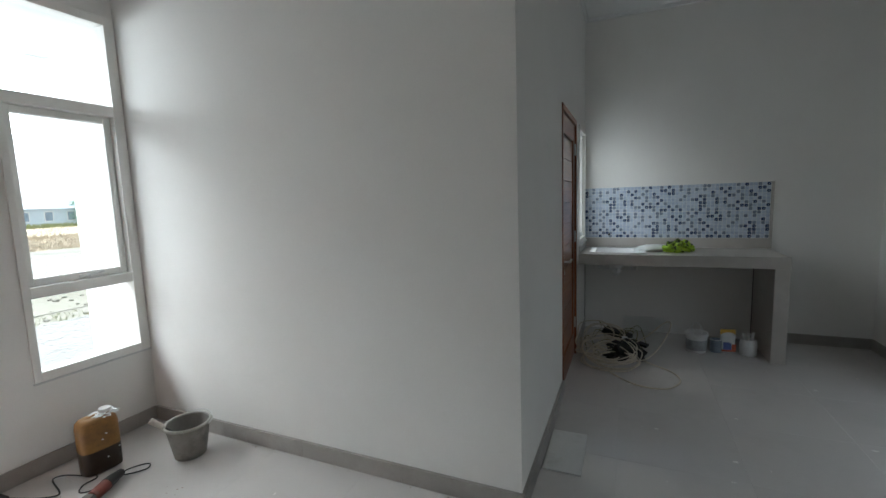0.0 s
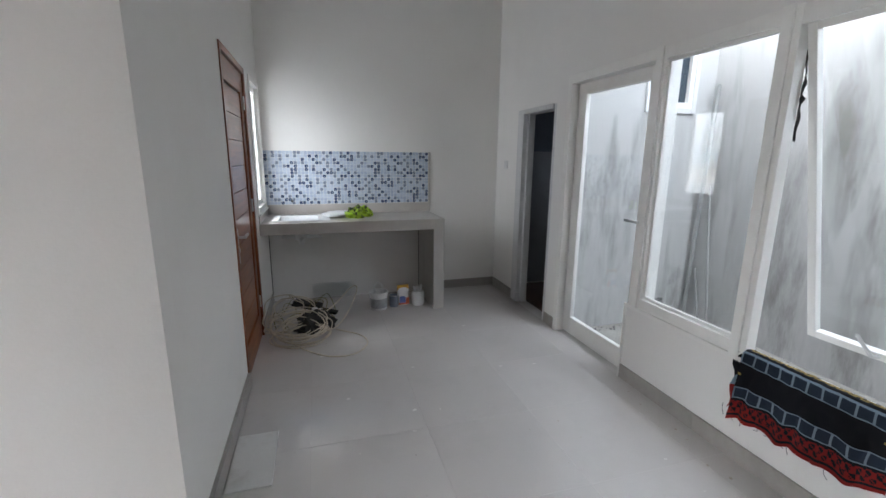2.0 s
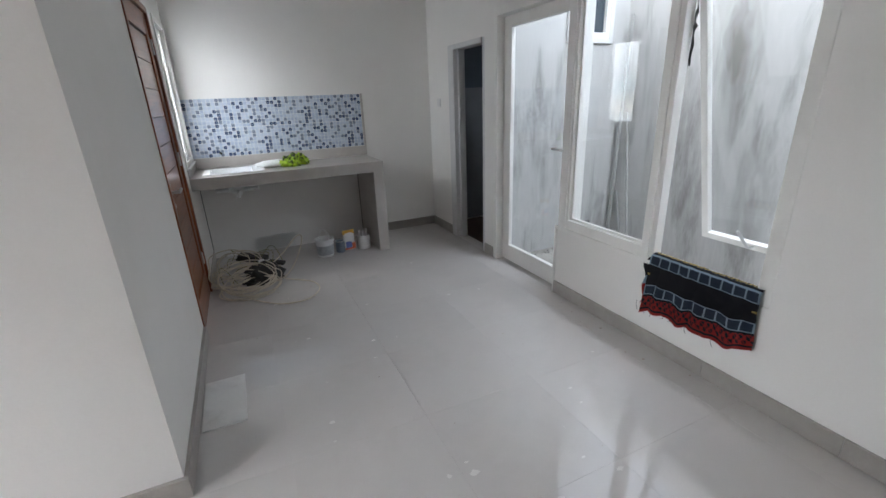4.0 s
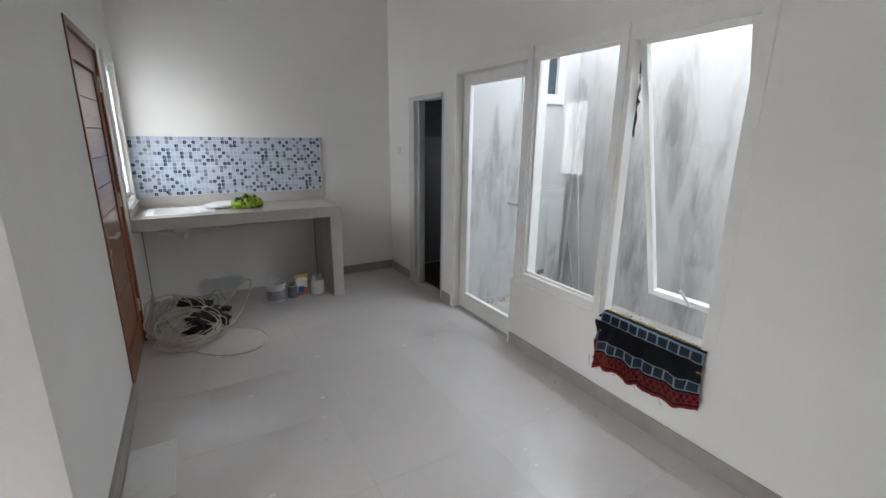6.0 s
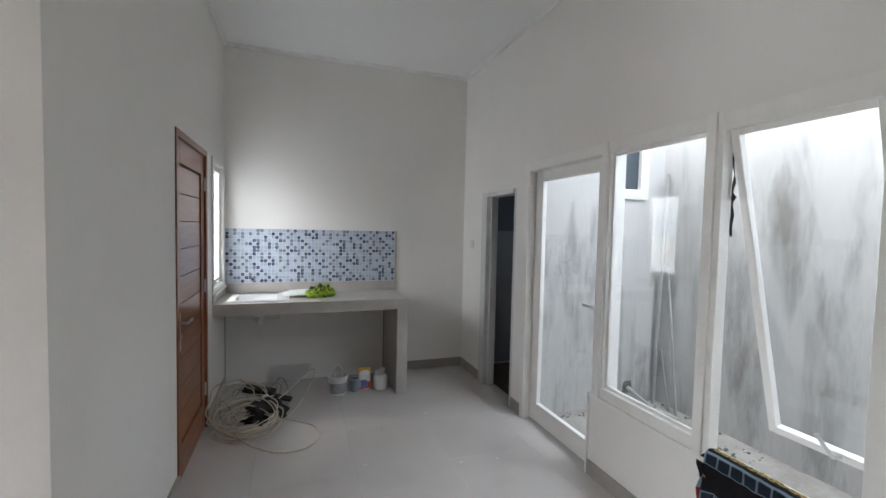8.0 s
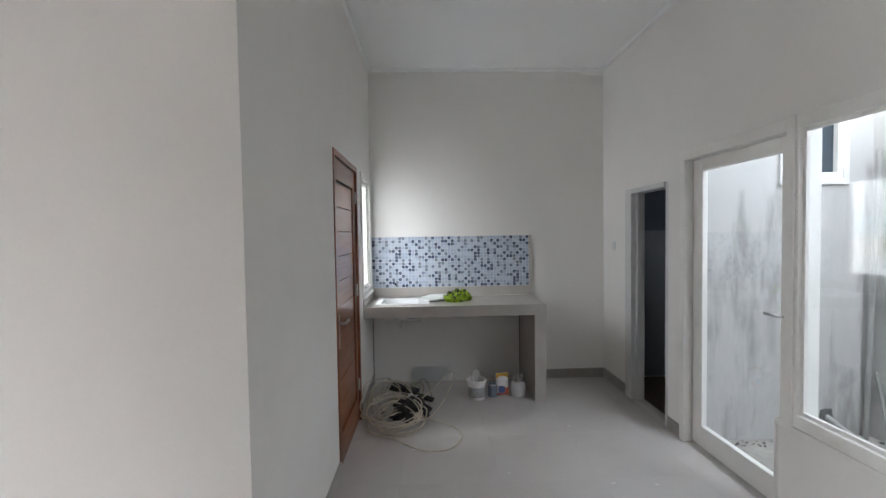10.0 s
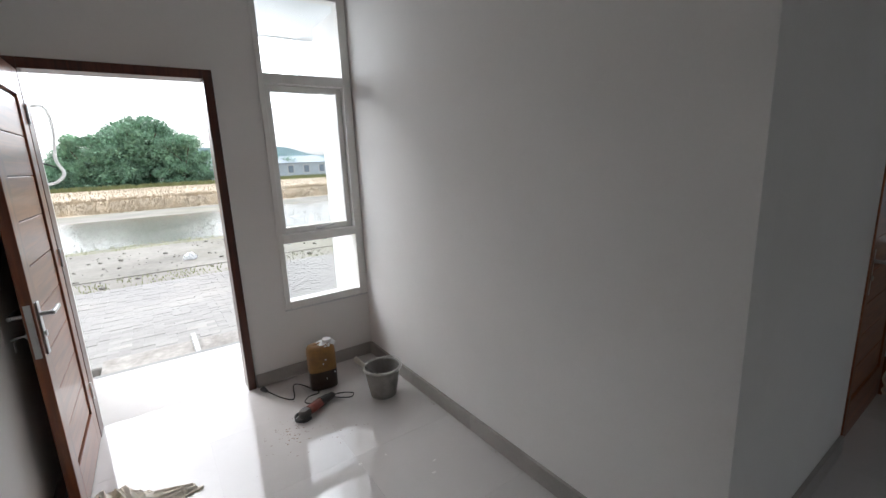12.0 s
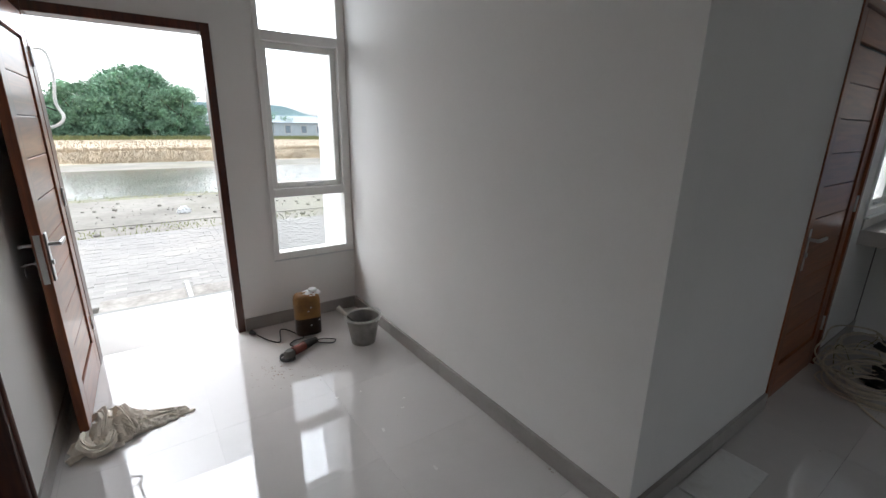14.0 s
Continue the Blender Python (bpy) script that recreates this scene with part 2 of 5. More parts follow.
def wall(name, axis, t0, t1, a0, a1, z0, z1, holes, mat, label, category="wall"):
    """A wall of the thickness t0..t1 along the other axis, with openings (a, a, z, z) cut through."""
    av = sorted({a0, a1, *[v for h in holes for v in h[:2]]})
    zv = sorted({z0, z1, *[v for h in holes for v in h[2:]]})
    solid = {}
    for i in range(len(av) - 1):
        for j in range(len(zv) - 1):
            ca, cz = (av[i] + av[i + 1]) / 2, (zv[j] + zv[j + 1]) / 2
            solid[i, j] = not any(h[0] < ca < h[1] and h[2] < cz < h[3] for h in holes)
    bm, known = bmesh.new(), {}

    def vert(t, a, z):
        k = (t, a, z)
        if k not in known:
            known[k] = bm.verts.new((t, a, z) if axis == "x" else (a, t, z))
        return known[k]
    for (i, j), s in solid.items():
        if not s:
            continue
        p, q, u, v = av[i], av[i + 1], zv[j], zv[j + 1]
        for t in (t0, t1):
            bm.faces.new([vert(t, p, u), vert(t, q, u), vert(t, q, v), vert(t, p, v)])
        for (di, dj), (c, d) in (((-1, 0), ((p, u), (p, v))), ((1, 0), ((q, u), (q, v))), ((0, -1), ((p, u), (q, u))), ((0, 1), ((p, v), (q, v)))):
            if not solid.get((i + di, j + dj)):
                bm.faces.new([vert(t0, *c), vert(t1, *c), vert(t1, *d), vert(t0, *d)])
    ob = part(name, bm, mat)
    return tagged(ob, label, category, kind="structure")


def tile_mesh(name, w, d, h, mat, bevel=0.0015):
    data = bpy.data.meshes.new(name)
    bm = boxes((-w / 2, w / 2, -d / 2, d / 2, -h, 0))
    top = [e for e in bm.edges if all(v.co.z > -1e-6 for v in e.verts)]
    bmesh.ops.bevel(bm, geom=top, offset=bevel, segments=1, affect='EDGES')
    bm.to_mesh(data)
    bm.free()
    data.materials.append(mat)
    return data


# ---- plan ----
XF, XR, YK, YL, H = -2.63, 2.475, 3.10, -1.915, 3.285
wall("wall_front", "x", XF - 0.12, XF, YL, 0.0, -0.11, H, [(-1.84, -0.91, -0.11, 2.138), (-0.645, -0.004, 0.525, 2.70)], PAINT,
     "off-white painted front wall with door and tall window")
wall("wall_partition", "y", 0.0, 0.12, -3.32, 0.0, -0.11, H, [], PAINT, "off-white painted partition wall with faint scuffs")
wall("wall_bedroom", "x", -0.12, 0.0, 0.12, YK, -0.11, H, [(1.34, 2.235, -0.11, 2.13), (2.44, 3.03, 1.0, 2.135)], PAINT,
     "off-white painted wall with brown door and narrow window")
wall("wall_kitchen", "y", YK, YK + 0.12, -0.12, 4.07, -0.11, H, [], PAINT, "off-white painted kitchen wall")
wall("wall_yard", "x", XR, XR + 0.12, -2.9, YK, -0.11, H, [(1.87, 2.50, -0.11, 1.95), (0.815, 1.695, -0.11, 2.135), (-0.67, 0.815, 0.515, 2.135)],
     PAINT, "off-white painted wall with glazed door and large windows")
wall("wall_left", "y", YL - 0.12, YL, -3.60, -0.10, -0.11, H, [(-1.26, -0.25, -0.11, 2.12)], PAINT, "off-white painted wall with bedroom doorway")
wall("wall_rear", "y", -3.02, -2.9, -0.10, XR + 0.12, -0.11, H, [], PAINT, "plain off-white rear wall")
wall("wall_side", "x", -0.22, -0.10, -4.9, YL - 0.12, -0.11, H, [], PAINT, "plain off-white side wall")
wall("wall_bedroom_front", "x", -3.72, -3.60, -4.9, YL, -0.11, H, [(-3.7, -2.8, 2.33, 2.85)], PAINT, "off-white bedroom front wall with high window")
wall("wall_bedroom_back", "y", -5.02, -4.9, -3.72, -0.10, -0.11, H, [], PAINT, "plain off-white bedroom wall")
structure("ceiling", boxes((XF - 0.12, XR + 0.12, -3.02, YK + 0.12, H, H + 0.12)), CEILING, "flat white painted ceiling", "ceiling")
structure("ceiling_bedroom", boxes((-3.72, XF - 0.125, -5.02, YL, H, H + 0.12), (XF - 0.125, -0.10, -5.02, -3.025, H, H + 0.12)), CEILING,
          "flat white bedroom ceiling", "ceiling")
# Unseen overhang, added to cut direct sky on the outer yard wall.
structure("eaves", boxes((XR + 0.122, XR + 0.62, -3.02, YK + 0.12, H + 0.002, H + 0.12)), CEILING, "unseen white overhang added to shade the yard", "eaves")
structure("canopy", boxes((-3.72, XF - 0.125, YL + 0.004, 0.12, 2.66, 2.84)), PAINT_OUT, "white concrete porch canopy", "canopy")
structure("cornice", boxes((0.0, XR - 0.03, YK - 0.03, YK, H - 0.03, H), (XR - 0.03, XR, -2.9, YK, H - 0.03, H), (0, 0.03, 0, YK - 0.03, H - 0.03, H)),
          CEILING, "thin white ceiling cornice", "cornice")
# yard behind the house
wall("wall_yard_outer", "x", 3.95, 4.07, -3.02, YK, -0.05, 2.53, [], CONCRETE, "grey plastered yard wall with dark damp streaks")
wall("wall_bathroom", "y", 1.70, 1.82, XR + 0.12, 3.95, -0.05, 3.3, [(3.27, 3.70, 1.935, 2.52)], CONCRETE, "grey plastered bathroom wall with damp stains")
wall("wall_yard_end", "y", -3.02, -2.9, XR + 0.125, 3.95, -0.05, 3.0, [], CONCRETE, "grey plastered end wall of yard")
structure("ceiling_bathroom", boxes((XR + 0.12, 3.95, 1.825, YK, 2.6, 2.7)), CEILING, "plain bathroom ceiling", "ceiling")
structure("yard_floor", boxes((XR + 0.12, 3.95, -2.9, 1.70, -0.13, -0.03)), material("yard_cement", (0.28, 0.265, 0.24), 0.95, vary=0.3, scale=3, fine=22, bump=0.6, dirt=(0.3, 0.29, 0.27), dirt_amount=0.7, dirt_scale=5), "rough grey cement yard floor", "floor")
structure("bathroom_floor", boxes((XR, 3.95, 1.82, YK, -0.12, -0.02)), BATH_FLOOR, "dark brown bathroom floor", "floor")
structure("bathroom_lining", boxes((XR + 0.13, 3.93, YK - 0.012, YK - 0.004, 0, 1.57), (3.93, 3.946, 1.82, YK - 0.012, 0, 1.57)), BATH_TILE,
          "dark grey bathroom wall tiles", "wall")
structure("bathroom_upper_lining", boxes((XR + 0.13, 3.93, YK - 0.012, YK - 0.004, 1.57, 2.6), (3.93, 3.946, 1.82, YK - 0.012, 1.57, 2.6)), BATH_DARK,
          "dark blue-grey upper bathroom wall", "wall")
structure("floor", boxes((-3.60, XR + 0.12, -4.9, YK, -0.12, -0.006)), GROUT, "floor of large glossy beige-grey tiles", "floor")


# ---- colours for the things ----
WATER = material("wet_field", (0.13, 0.125, 0.10), 0.16, vary=0.6, scale=0.6, fine=5, bump=0.5, dirt=(0.10, 0.10, 0.06), dirt_amount=0.8, dirt_scale=0.25)
EARTH = material("earth", (0.25, 0.235, 0.205), 0.95, vary=0.3, scale=0.6, fine=8, bump=0.5, dirt=(0.23, 0.22, 0.14), dirt_amount=0.6, dirt_scale=0.12)
ROUGH = material("rough_cement", (0.31, 0.29, 0.265), 0.95, vary=0.35, scale=3, fine=22, bump=0.8, dirt=(0.20, 0.185, 0.165), dirt_amount=0.8, dirt_scale=5)
STRAW = material("dry_straw", (0.46, 0.38, 0.27), 0.9, vary=0.35, scale=1.2, fine=14, bump=0.5)
GRASS = material("grass", (0.26, 0.28, 0.12), 0.9, vary=0.35, scale=2, fine=20, bump=0.4)
# Leaf green lightened, with the haze of distance put into it.
LEAF = material("leaves", (0.26, 0.42, 0.28), 0.6, vary=0.5, scale=0.9, fine=6, bump=0.0)
VERGE = material("patchy_verge", (0.30, 0.30, 0.16), 0.95, vary=0.35, scale=1.2, fine=12, bump=0.5, dirt=(0.21, 0.20, 0.18), dirt_amount=0.9, dirt_scale=0.5, dirt_from=0.4, dirt_to=0.6)
BARK = material("bark", (0.13, 0.10, 0.07), 0.9, vary=0.3, fine=30, bump=0.4)
# Roof and far pane colours are paled to carry the haze of distance.
ROOF = material("hazed_roof_tiles", (0.40, 0.45, 0.51), 0.7, vary=0.15, fine=8)
FAR_PANE = material("hazed_far_pane", (0.30, 0.36, 0.42), 0.2, vary=0.2, scale=2)
HOUSE = material("house_paint", (0.66, 0.72, 0.75), 0.8, vary=0.08)
HILL = material("far_hill", (0.16, 0.24, 0.25), 1.0, vary=0.3, scale=0.05, fine=0.4)
BLACKPL = material("black_plastic", (0.018, 0.018, 0.018), 0.45, vary=0.2, fine=60)
RUBBER = material("rubber", (0.012, 0.012, 0.012), 0.55, vary=0.2)
REDPL = material("red_casing", (0.20, 0.045, 0.03), 0.5, vary=0.15, fine=50, dirt=(0.2, 0.15, 0.12), dirt_amount=0.5, dirt_scale=20)
ALU = material("cast_alloy", (0.14, 0.13, 0.12), 0.6, 0.4, vary=0.15, fine=60)
AMBER = material("amber_plastic", (0.29, 0.145, 0.035), 0.45, vary=0.2, scale=8, fine=60, dirt=(0.13, 0.075, 0.03), dirt_amount=0.7, dirt_scale=9)
OIL = material("dark_contents", (0.03, 0.016, 0.008), 0.3, vary=0.2, scale=8, dirt=(0.08, 0.05, 0.03), dirt_amount=0.4, dirt_scale=14)
WHITEPL = material("white_plastic", (0.72, 0.72, 0.71), 0.35, vary=0.05, scale=8, fine=60, dirt=(0.45, 0.44, 0.42), dirt_amount=0.4, dirt_scale=12)
PALERIM = material("dried_cement_rim", (0.46, 0.45, 0.42), 0.8, vary=0.2, scale=12, fine=60, bump=0.3, dirt=(0.2, 0.19, 0.18), dirt_amount=0.6, dirt_scale=12)
GREYPL = material("cement_stained_plastic", (0.27, 0.255, 0.235), 0.7, vary=0.15, scale=8, fine=40, bump=0.15, dirt=(0.13, 0.125, 0.12), dirt_amount=0.85, dirt_scale=7)
CEMENT = material("wet_cement", (0.10, 0.10, 0.095), 0.6, vary=0.3, scale=20, fine=90, bump=0.5)
RAG = material("rag_cotton", (0.86, 0.79, 0.69), 0.95, vary=0.06, scale=9, fine=90, bump=0.35, dirt=(0.52, 0.46, 0.38), dirt_amount=0.35, dirt_scale=14)
CORD = material("cream_cable", (0.54, 0.48, 0.38), 0.5, vary=0.25, scale=8, fine=80)
GREYBLUE = material("grey_tin", (0.20, 0.24, 0.29), 0.4, vary=0.2, scale=10)
SHEET = material("white_sheet", (0.82, 0.83, 0.83), 0.5, vary=0.05, scale=10, fine=60)
HIVIS = material("hi_vis_cloth", (0.40, 0.58, 0.04), 0.8, vary=0.2, scale=14, fine=160, bump=0.2, dirt=(0.03, 0.035, 0.02), dirt_amount=0.95, dirt_scale=11, dirt_from=0.5, dirt_to=0.56)
PACKRED = material("pack_red", (0.55, 0.13, 0.06), 0.4, vary=0.2, scale=30)
PACKBLUE = material("pack_blue", (0.12, 0.16, 0.40), 0.4, vary=0.2, scale=30)
PACKYEL = material("pack_yellow", (0.62, 0.36, 0.05), 0.4, vary=0.2, scale=30)
CARD = material("cardboard", (0.33, 0.23, 0.14), 0.9, vary=0.1, scale=4, fine=60, bump=0.05)
DEBRIS = material("crumbs", (0.42, 0.38, 0.33), 0.95, vary=0.3, scale=30, rand=0.2)
SLAB = material("loose_tile", (0.68, 0.67, 0.65), 0.4, vary=0.05, scale=4, dirt=(0.4, 0.36, 0.32), dirt_amount=0.5, dirt_scale=7)
PVC = material("grey_pipe", (0.30, 0.30, 0.29), 0.5, vary=0.08, scale=6)


ALU_DIM = material("dull_zinc", (0.16, 0.15, 0.14), 0.5, 0.7, vary=0.2)


# ---- skirting ----
def skirting(name, runs, label):
    """Runs of (axis, wall face, side of the room, from, to, thickness): tiles 0.6 m long and 0.1 m high."""
    holder = None
    for axis, face, side, a, b, *deep in runs:
        n = max(1, round((b - a) / 0.6))
        step = (b - a) / n
        for k in range(n):
            p, q = a + k * step + 0.001, a + (k + 1) * step - 0.001
            t0, t1 = sorted((face, face + side * (deep[0] if deep else 0.011)))
            row = (t0, t1, p, q, 0.001, 0.098) if axis == "x" else (p, q, t0, t1, 0.001, 0.098)
            bm = boxes(row, bevel=0.0015)
            if holder is None:
                holder = tagged(part(name, bm, SKIRT), label, "baseboard", kind="structure")
            else:
                part("skirting_tile", bm, SKIRT, holder)


skirting("baseboard", [("y", 0.0, -1, XF + 0.012, 0.018, 0.018), ("x", XF, 1, -0.905, -0.012), ("x", 0.0, 1, 0.0, 1.335, 0.018), ("x", 0.0, 1, 2.24, YK),
                       ("y", YK, -1, 1.672, XR), ("x", XR, -1, 2.505, YK - 0.012), ("x", XR, -1, 1.70, 1.865), ("x", XR, -1, -2.9, 0.80, 0.014),
                       ("y", YL, 1, XF, -1.27), ("x", -3.6, 1, -4.9, YL - 0.13), ("y", -2.9, 1, -0.10, XR - 0.012)],
         "grey-beige tile skirting with cement smears")


# ---- windows and doors ----
def pane(parent, x0, x1, y0, y1, z0, z1):
    ob = part("pane", boxes((x0, x1, y0, y1, z0, z1)), GLASS, parent)
    ob.visible_shadow = False
    return ob


def ring(x0, x1, y0, y1, z0, z1, w, wz0=None, wz1=None):
    """Four bars round an opening in an upright plane across x."""
    wz0, wz1 = wz0 or w, wz1 or w
    return [(x0, x1, y0, y0 + w, z0, z1), (x0, x1, y1 - w, y1, z0, z1), (x0, x1, y0 + w, y1 - w, z0, z0 + wz0), (x0, x1, y0 + w, y1 - w, z1 - wz1, z1)]


def bars(parent, name, rows, mat, bevel=0.003, label=""):
    for r in rows:
        part(name, boxes(r, bevel=bevel), mat, parent, label)


# tall front window of three lights
win = thing("window_1", "tall white-framed window of three panes with top-hung sash", "window", kind="structure")
x0, x1 = XF - 0.085, XF + 0.012
bars(win, "window_frame", [(x0, x1, -0.645, -0.609, 0.525, 2.70), (x0, x1, -0.066, -0.004, 0.525, 2.70), (x0, x1, -0.609, -0.066, 0.525, 0.578),
                           (x0, x1, -0.609, -0.066, 1.006, 1.068), (x0, x1, -0.609, -0.066, 2.082, 2.146), (x0, x1, -0.609, -0.066, 2.645, 2.70)], WHITE)
part("window_sill", boxes((XF, XF + 0.016, -0.651, -0.004, 0.514, 0.523), bevel=0.002), GREYFRAME, win, "thin grey sealing strip under the frame")
xp = XF - 0.05
pane(win, xp, xp + 0.005, -0.613, -0.062, 0.574, 1.010)
pane(win, xp, xp + 0.005, -0.613, -0.062, 2.142, 2.65)
sash = part("sash", boxes(*ring(XF - 0.082, XF - 0.035, -0.607, -0.068, 1.07, 2.08, 0.042), bevel=0.004), WHITE, win)
pane(sash, xp - 0.012, xp - 0.007, -0.569, -0.106, 1.108, 2.042)
bm = boxes((XF - 0.035, XF - 0.023, -0.35, -0.29, 1.078, 1.098), bevel=0.003)
rod(bm, (XF - 0.020, -0.33, 1.09), (XF - 0.012, -0.22, 1.102), 0.006)
part("handle", bm, STEEL, sash, "small metal window catch", True)


def panel_leaf(parent, w, h, stile, top, bottom, count, across, t=0.04):
    """A framed wooden door leaf in its own axes: x along the width, y the thickness, z up."""
    for a, b in ((0, stile), (w - stile, w)):
        part("stile", boxes((a, b, -t, 0, 0, h), bevel=0.003), TEAK, parent)
    for a, b in ((0, bottom), (h - top, h)):
        part("rail", boxes((stile, w - stile, -t, 0, a, b), bevel=0.003), across, parent)
    part("backing", boxes((stile, w - stile, -t + 0.012, -0.02, bottom, h - top)), GROOVE, parent, "dark groove behind the boards")
    step = (h - top - bottom - 0.024) / count
    for k in range(count):
        z = bottom + 0.012 + k * step
        part("board", boxes((stile + 0.013, w - stile - 0.013, -t + 0.006, -0.008, z + 0.0015, z + step - 0.0015), bevel=0.004), across, parent)


def lever_lock(parent, x, z, side, t=0.04, keys=False):
    """Long plate, lever handle and cylinder on both faces of a leaf; side: the way in which the levers point."""
    for face, s in ((0.0, 1), (-t, -1)):
        ya, yb = sorted((face, face + s * 0.007))
        plate = part("lock_plate", boxes((x - 0.02, x + 0.02, ya, yb, z - 0.13, z + 0.10), bevel=0.003), STEEL, parent, "brushed steel lock plate")
        bm = bmesh.new()
        rod(bm, (x, face, z + 0.045), (x, face + s * 0.05, z + 0.045), 0.009)
        box(bm, *sorted((x - side * 0.012, x + side * 0.12)), *sorted((face + s * 0.042, face + s * 0.056)), z + 0.036, z + 0.054, bevel=0.004)
        part("handle", bm, STEEL, plate, "steel lever handle", True)
        bm = bmesh.new()
        rod(bm, (x, face, z - 0.04), (x, face + s * 0.014, z - 0.04), 0.013)
        part("cylinder", bm, STEEL, plate)
    if keys:
        bm = bmesh.new()
        rod(bm, (x, -t - 0.012, z - 0.04), (x, -t - 0.05, z - 0.04), 0.004)
        lathe(bm, [(0.004, -0.003), (0.013, 0), (0.004, 0.003)], (x, -t - 0.05, z - 0.045), 12)
        for dx in (-0.008, 0.01):
            box(bm, x + dx - 0.008, x + dx + 0.008, -t - 0.052, -t - 0.049, z - 0.095, z - 0.055, bevel=0.001)
        part("keys", bm, STEEL, parent, "small bunch of keys in the lock")


# front door: frame in the opening, leaf swung inwards
frame_1 = thing("door_frame", "dark reddish-brown wooden front door frame", "door frame", kind="structure")
bars(frame_1, "jamb", [(XF - 0.125, XF + 0.012, -1.84, -1.788, 0, 2.138), (XF - 0.125, XF + 0.012, -0.962, -0.91, 0, 2.138)], DARKWOOD)
bars(frame_1, "head", [(XF - 0.125, XF + 0.012, -1.788, -0.962, 2.084, 2.138)], DARKWOOD)
structure("threshold", boxes((XF - 0.13, XF, -1.788, -0.962, -0.10, -0.004)), PORCH, "pale tiled threshold", "threshold")
door_1 = thing("door_1", "varnished brown wooden front door standing wide open", "door", at=(XF + 0.02, -1.790, 0.008))
door_1.rotation_euler = (0, 0, math.atan2(-0.008, 0.75))
panel_leaf(door_1, 0.752, 2.068, 0.105, 0.135, 0.21, 9, TEAK_X)
lever_lock(door_1, 0.700, 0.93, -1, keys=True)
part("lock_edge", boxes((0.752, 0.755, -0.031, -0.009, 0.80, 1.03)), STEEL, door_1, "steel strip of the mortise lock")
bm = boxes((0.752, 0.762, -0.026, -0.014, 0.935, 0.955), (0.752, 0.760, -0.026, -0.014, 0.86, 0.895))
part("bolt", bm, STEEL, door_1)
for z in (0.25, 1.05, 1.80):
    bm = bmesh.new()
    rod(bm, (-0.004, 0.004, z), (-0.004, 0.004, z + 0.10), 0.007)
    part("hinge", bm, STEEL, door_1)

# bedroom door in the wall towards the kitchen
frame_2 = thing("door_frame", "varnished brown wooden frame of the closed bedroom door", "door frame", kind="structure")
bars(frame_2, "jamb", [(-0.125, 0.008, 1.342, 1.384, 0, 2.13), (-0.125, 0.008, 2.190, 2.233, 0, 2.13)], TEAK)
bars(frame_2, "head", [(-0.125, 0.008, 1.384, 2.190, 2.088, 2.13)], TEAK_Y)
door_2 = thing("door_2", "closed brown wooden door with horizontal boards", "door", at=(-0.008, 2.188, 0.008))
door_2.rotation_euler = (0, 0, radians(-90))
panel_leaf(door_2, 0.802, 2.076, 0.10, 0.14, 0.21, 10, TEAK_X)
lever_lock(door_2, 0.752, 0.93, -1)
for z in (0.25, 1.05, 1.82):
    bm = bmesh.new()
    rod(bm, (0.0, 0.004, z), (0.0, 0.004, z + 0.10), 0.007)
    part("hinge", bm, STEEL, door_2)

# bedroom doorway in the left wall
frame_3 = thing("door_frame", "dark brown wooden frame of the open bedroom doorway", "door frame", kind="structure")
bars(frame_3, "jamb", [(-1.26, -1.205, YL - 0.18, YL + 0.018, 0, 2.12), (-0.305, -0.25, YL - 0.18, YL + 0.018, 0, 2.12)], DARKWOOD, 0.006)
bars(frame_3, "head", [(-1.205, -0.305, YL - 0.18, YL + 0.018, 2.066, 2.12)], DARKWOOD, 0.006)
for x in (-1.236, -0.274):
    bm = bmesh.new()
    rod(bm, (x, YL + 0.018, 0.0), (x, YL + 0.018, 2.10), 0.011, None, 14)
    part("bead", bm, DARKWOOD, frame_3, "rounded moulding", True)
part("strike_plate", boxes((-1.205, -1.203, YL - 0.165, YL - 0.143, 0.88, 1.04)), ALU_DIM, frame_3, "steel strike plate")

# narrow kitchen window
win = thing("window_2", "narrow white-framed window beside the kitchen counter", "window", kind="structure")
bars(win, "window_frame", ring(-0.10, 0.012, 2.44, 3.03, 1.0, 2.135, 0.045), WHITE)
sash = part("sash", boxes(*ring(-0.07, -0.02, 2.487, 2.983, 1.047, 2.088, 0.045), bevel=0.004), WHITE, win)
pane(sash, -0.05, -0.045, 2.53, 2.94, 1.09, 2.045)
part("window_sill", boxes((-0.02, 0.03, 2.44, 3.03, 0.985, 1.0), bevel=0.003), WHITE, win)
bm = boxes((-0.02, -0.008, 2.70, 2.76, 1.055, 1.075), bevel=0.003)
rod(bm, (-0.004, 2.72, 1.066), (0.0, 2.82, 1.075), 0.006)
part("handle", bm, STEEL, sash, "metal window catch", True)

# high bedroom window
win = thing("window_3", "white-framed high bedroom window", "window", kind="structure")
bars(win, "window_frame", ring(-3.71, -3.59, -3.7, -2.8, 2.33, 2.85, 0.05), WHITE)
pane(win, -3.66, -3.655, -3.66, -2.84, 2.37, 2.81)

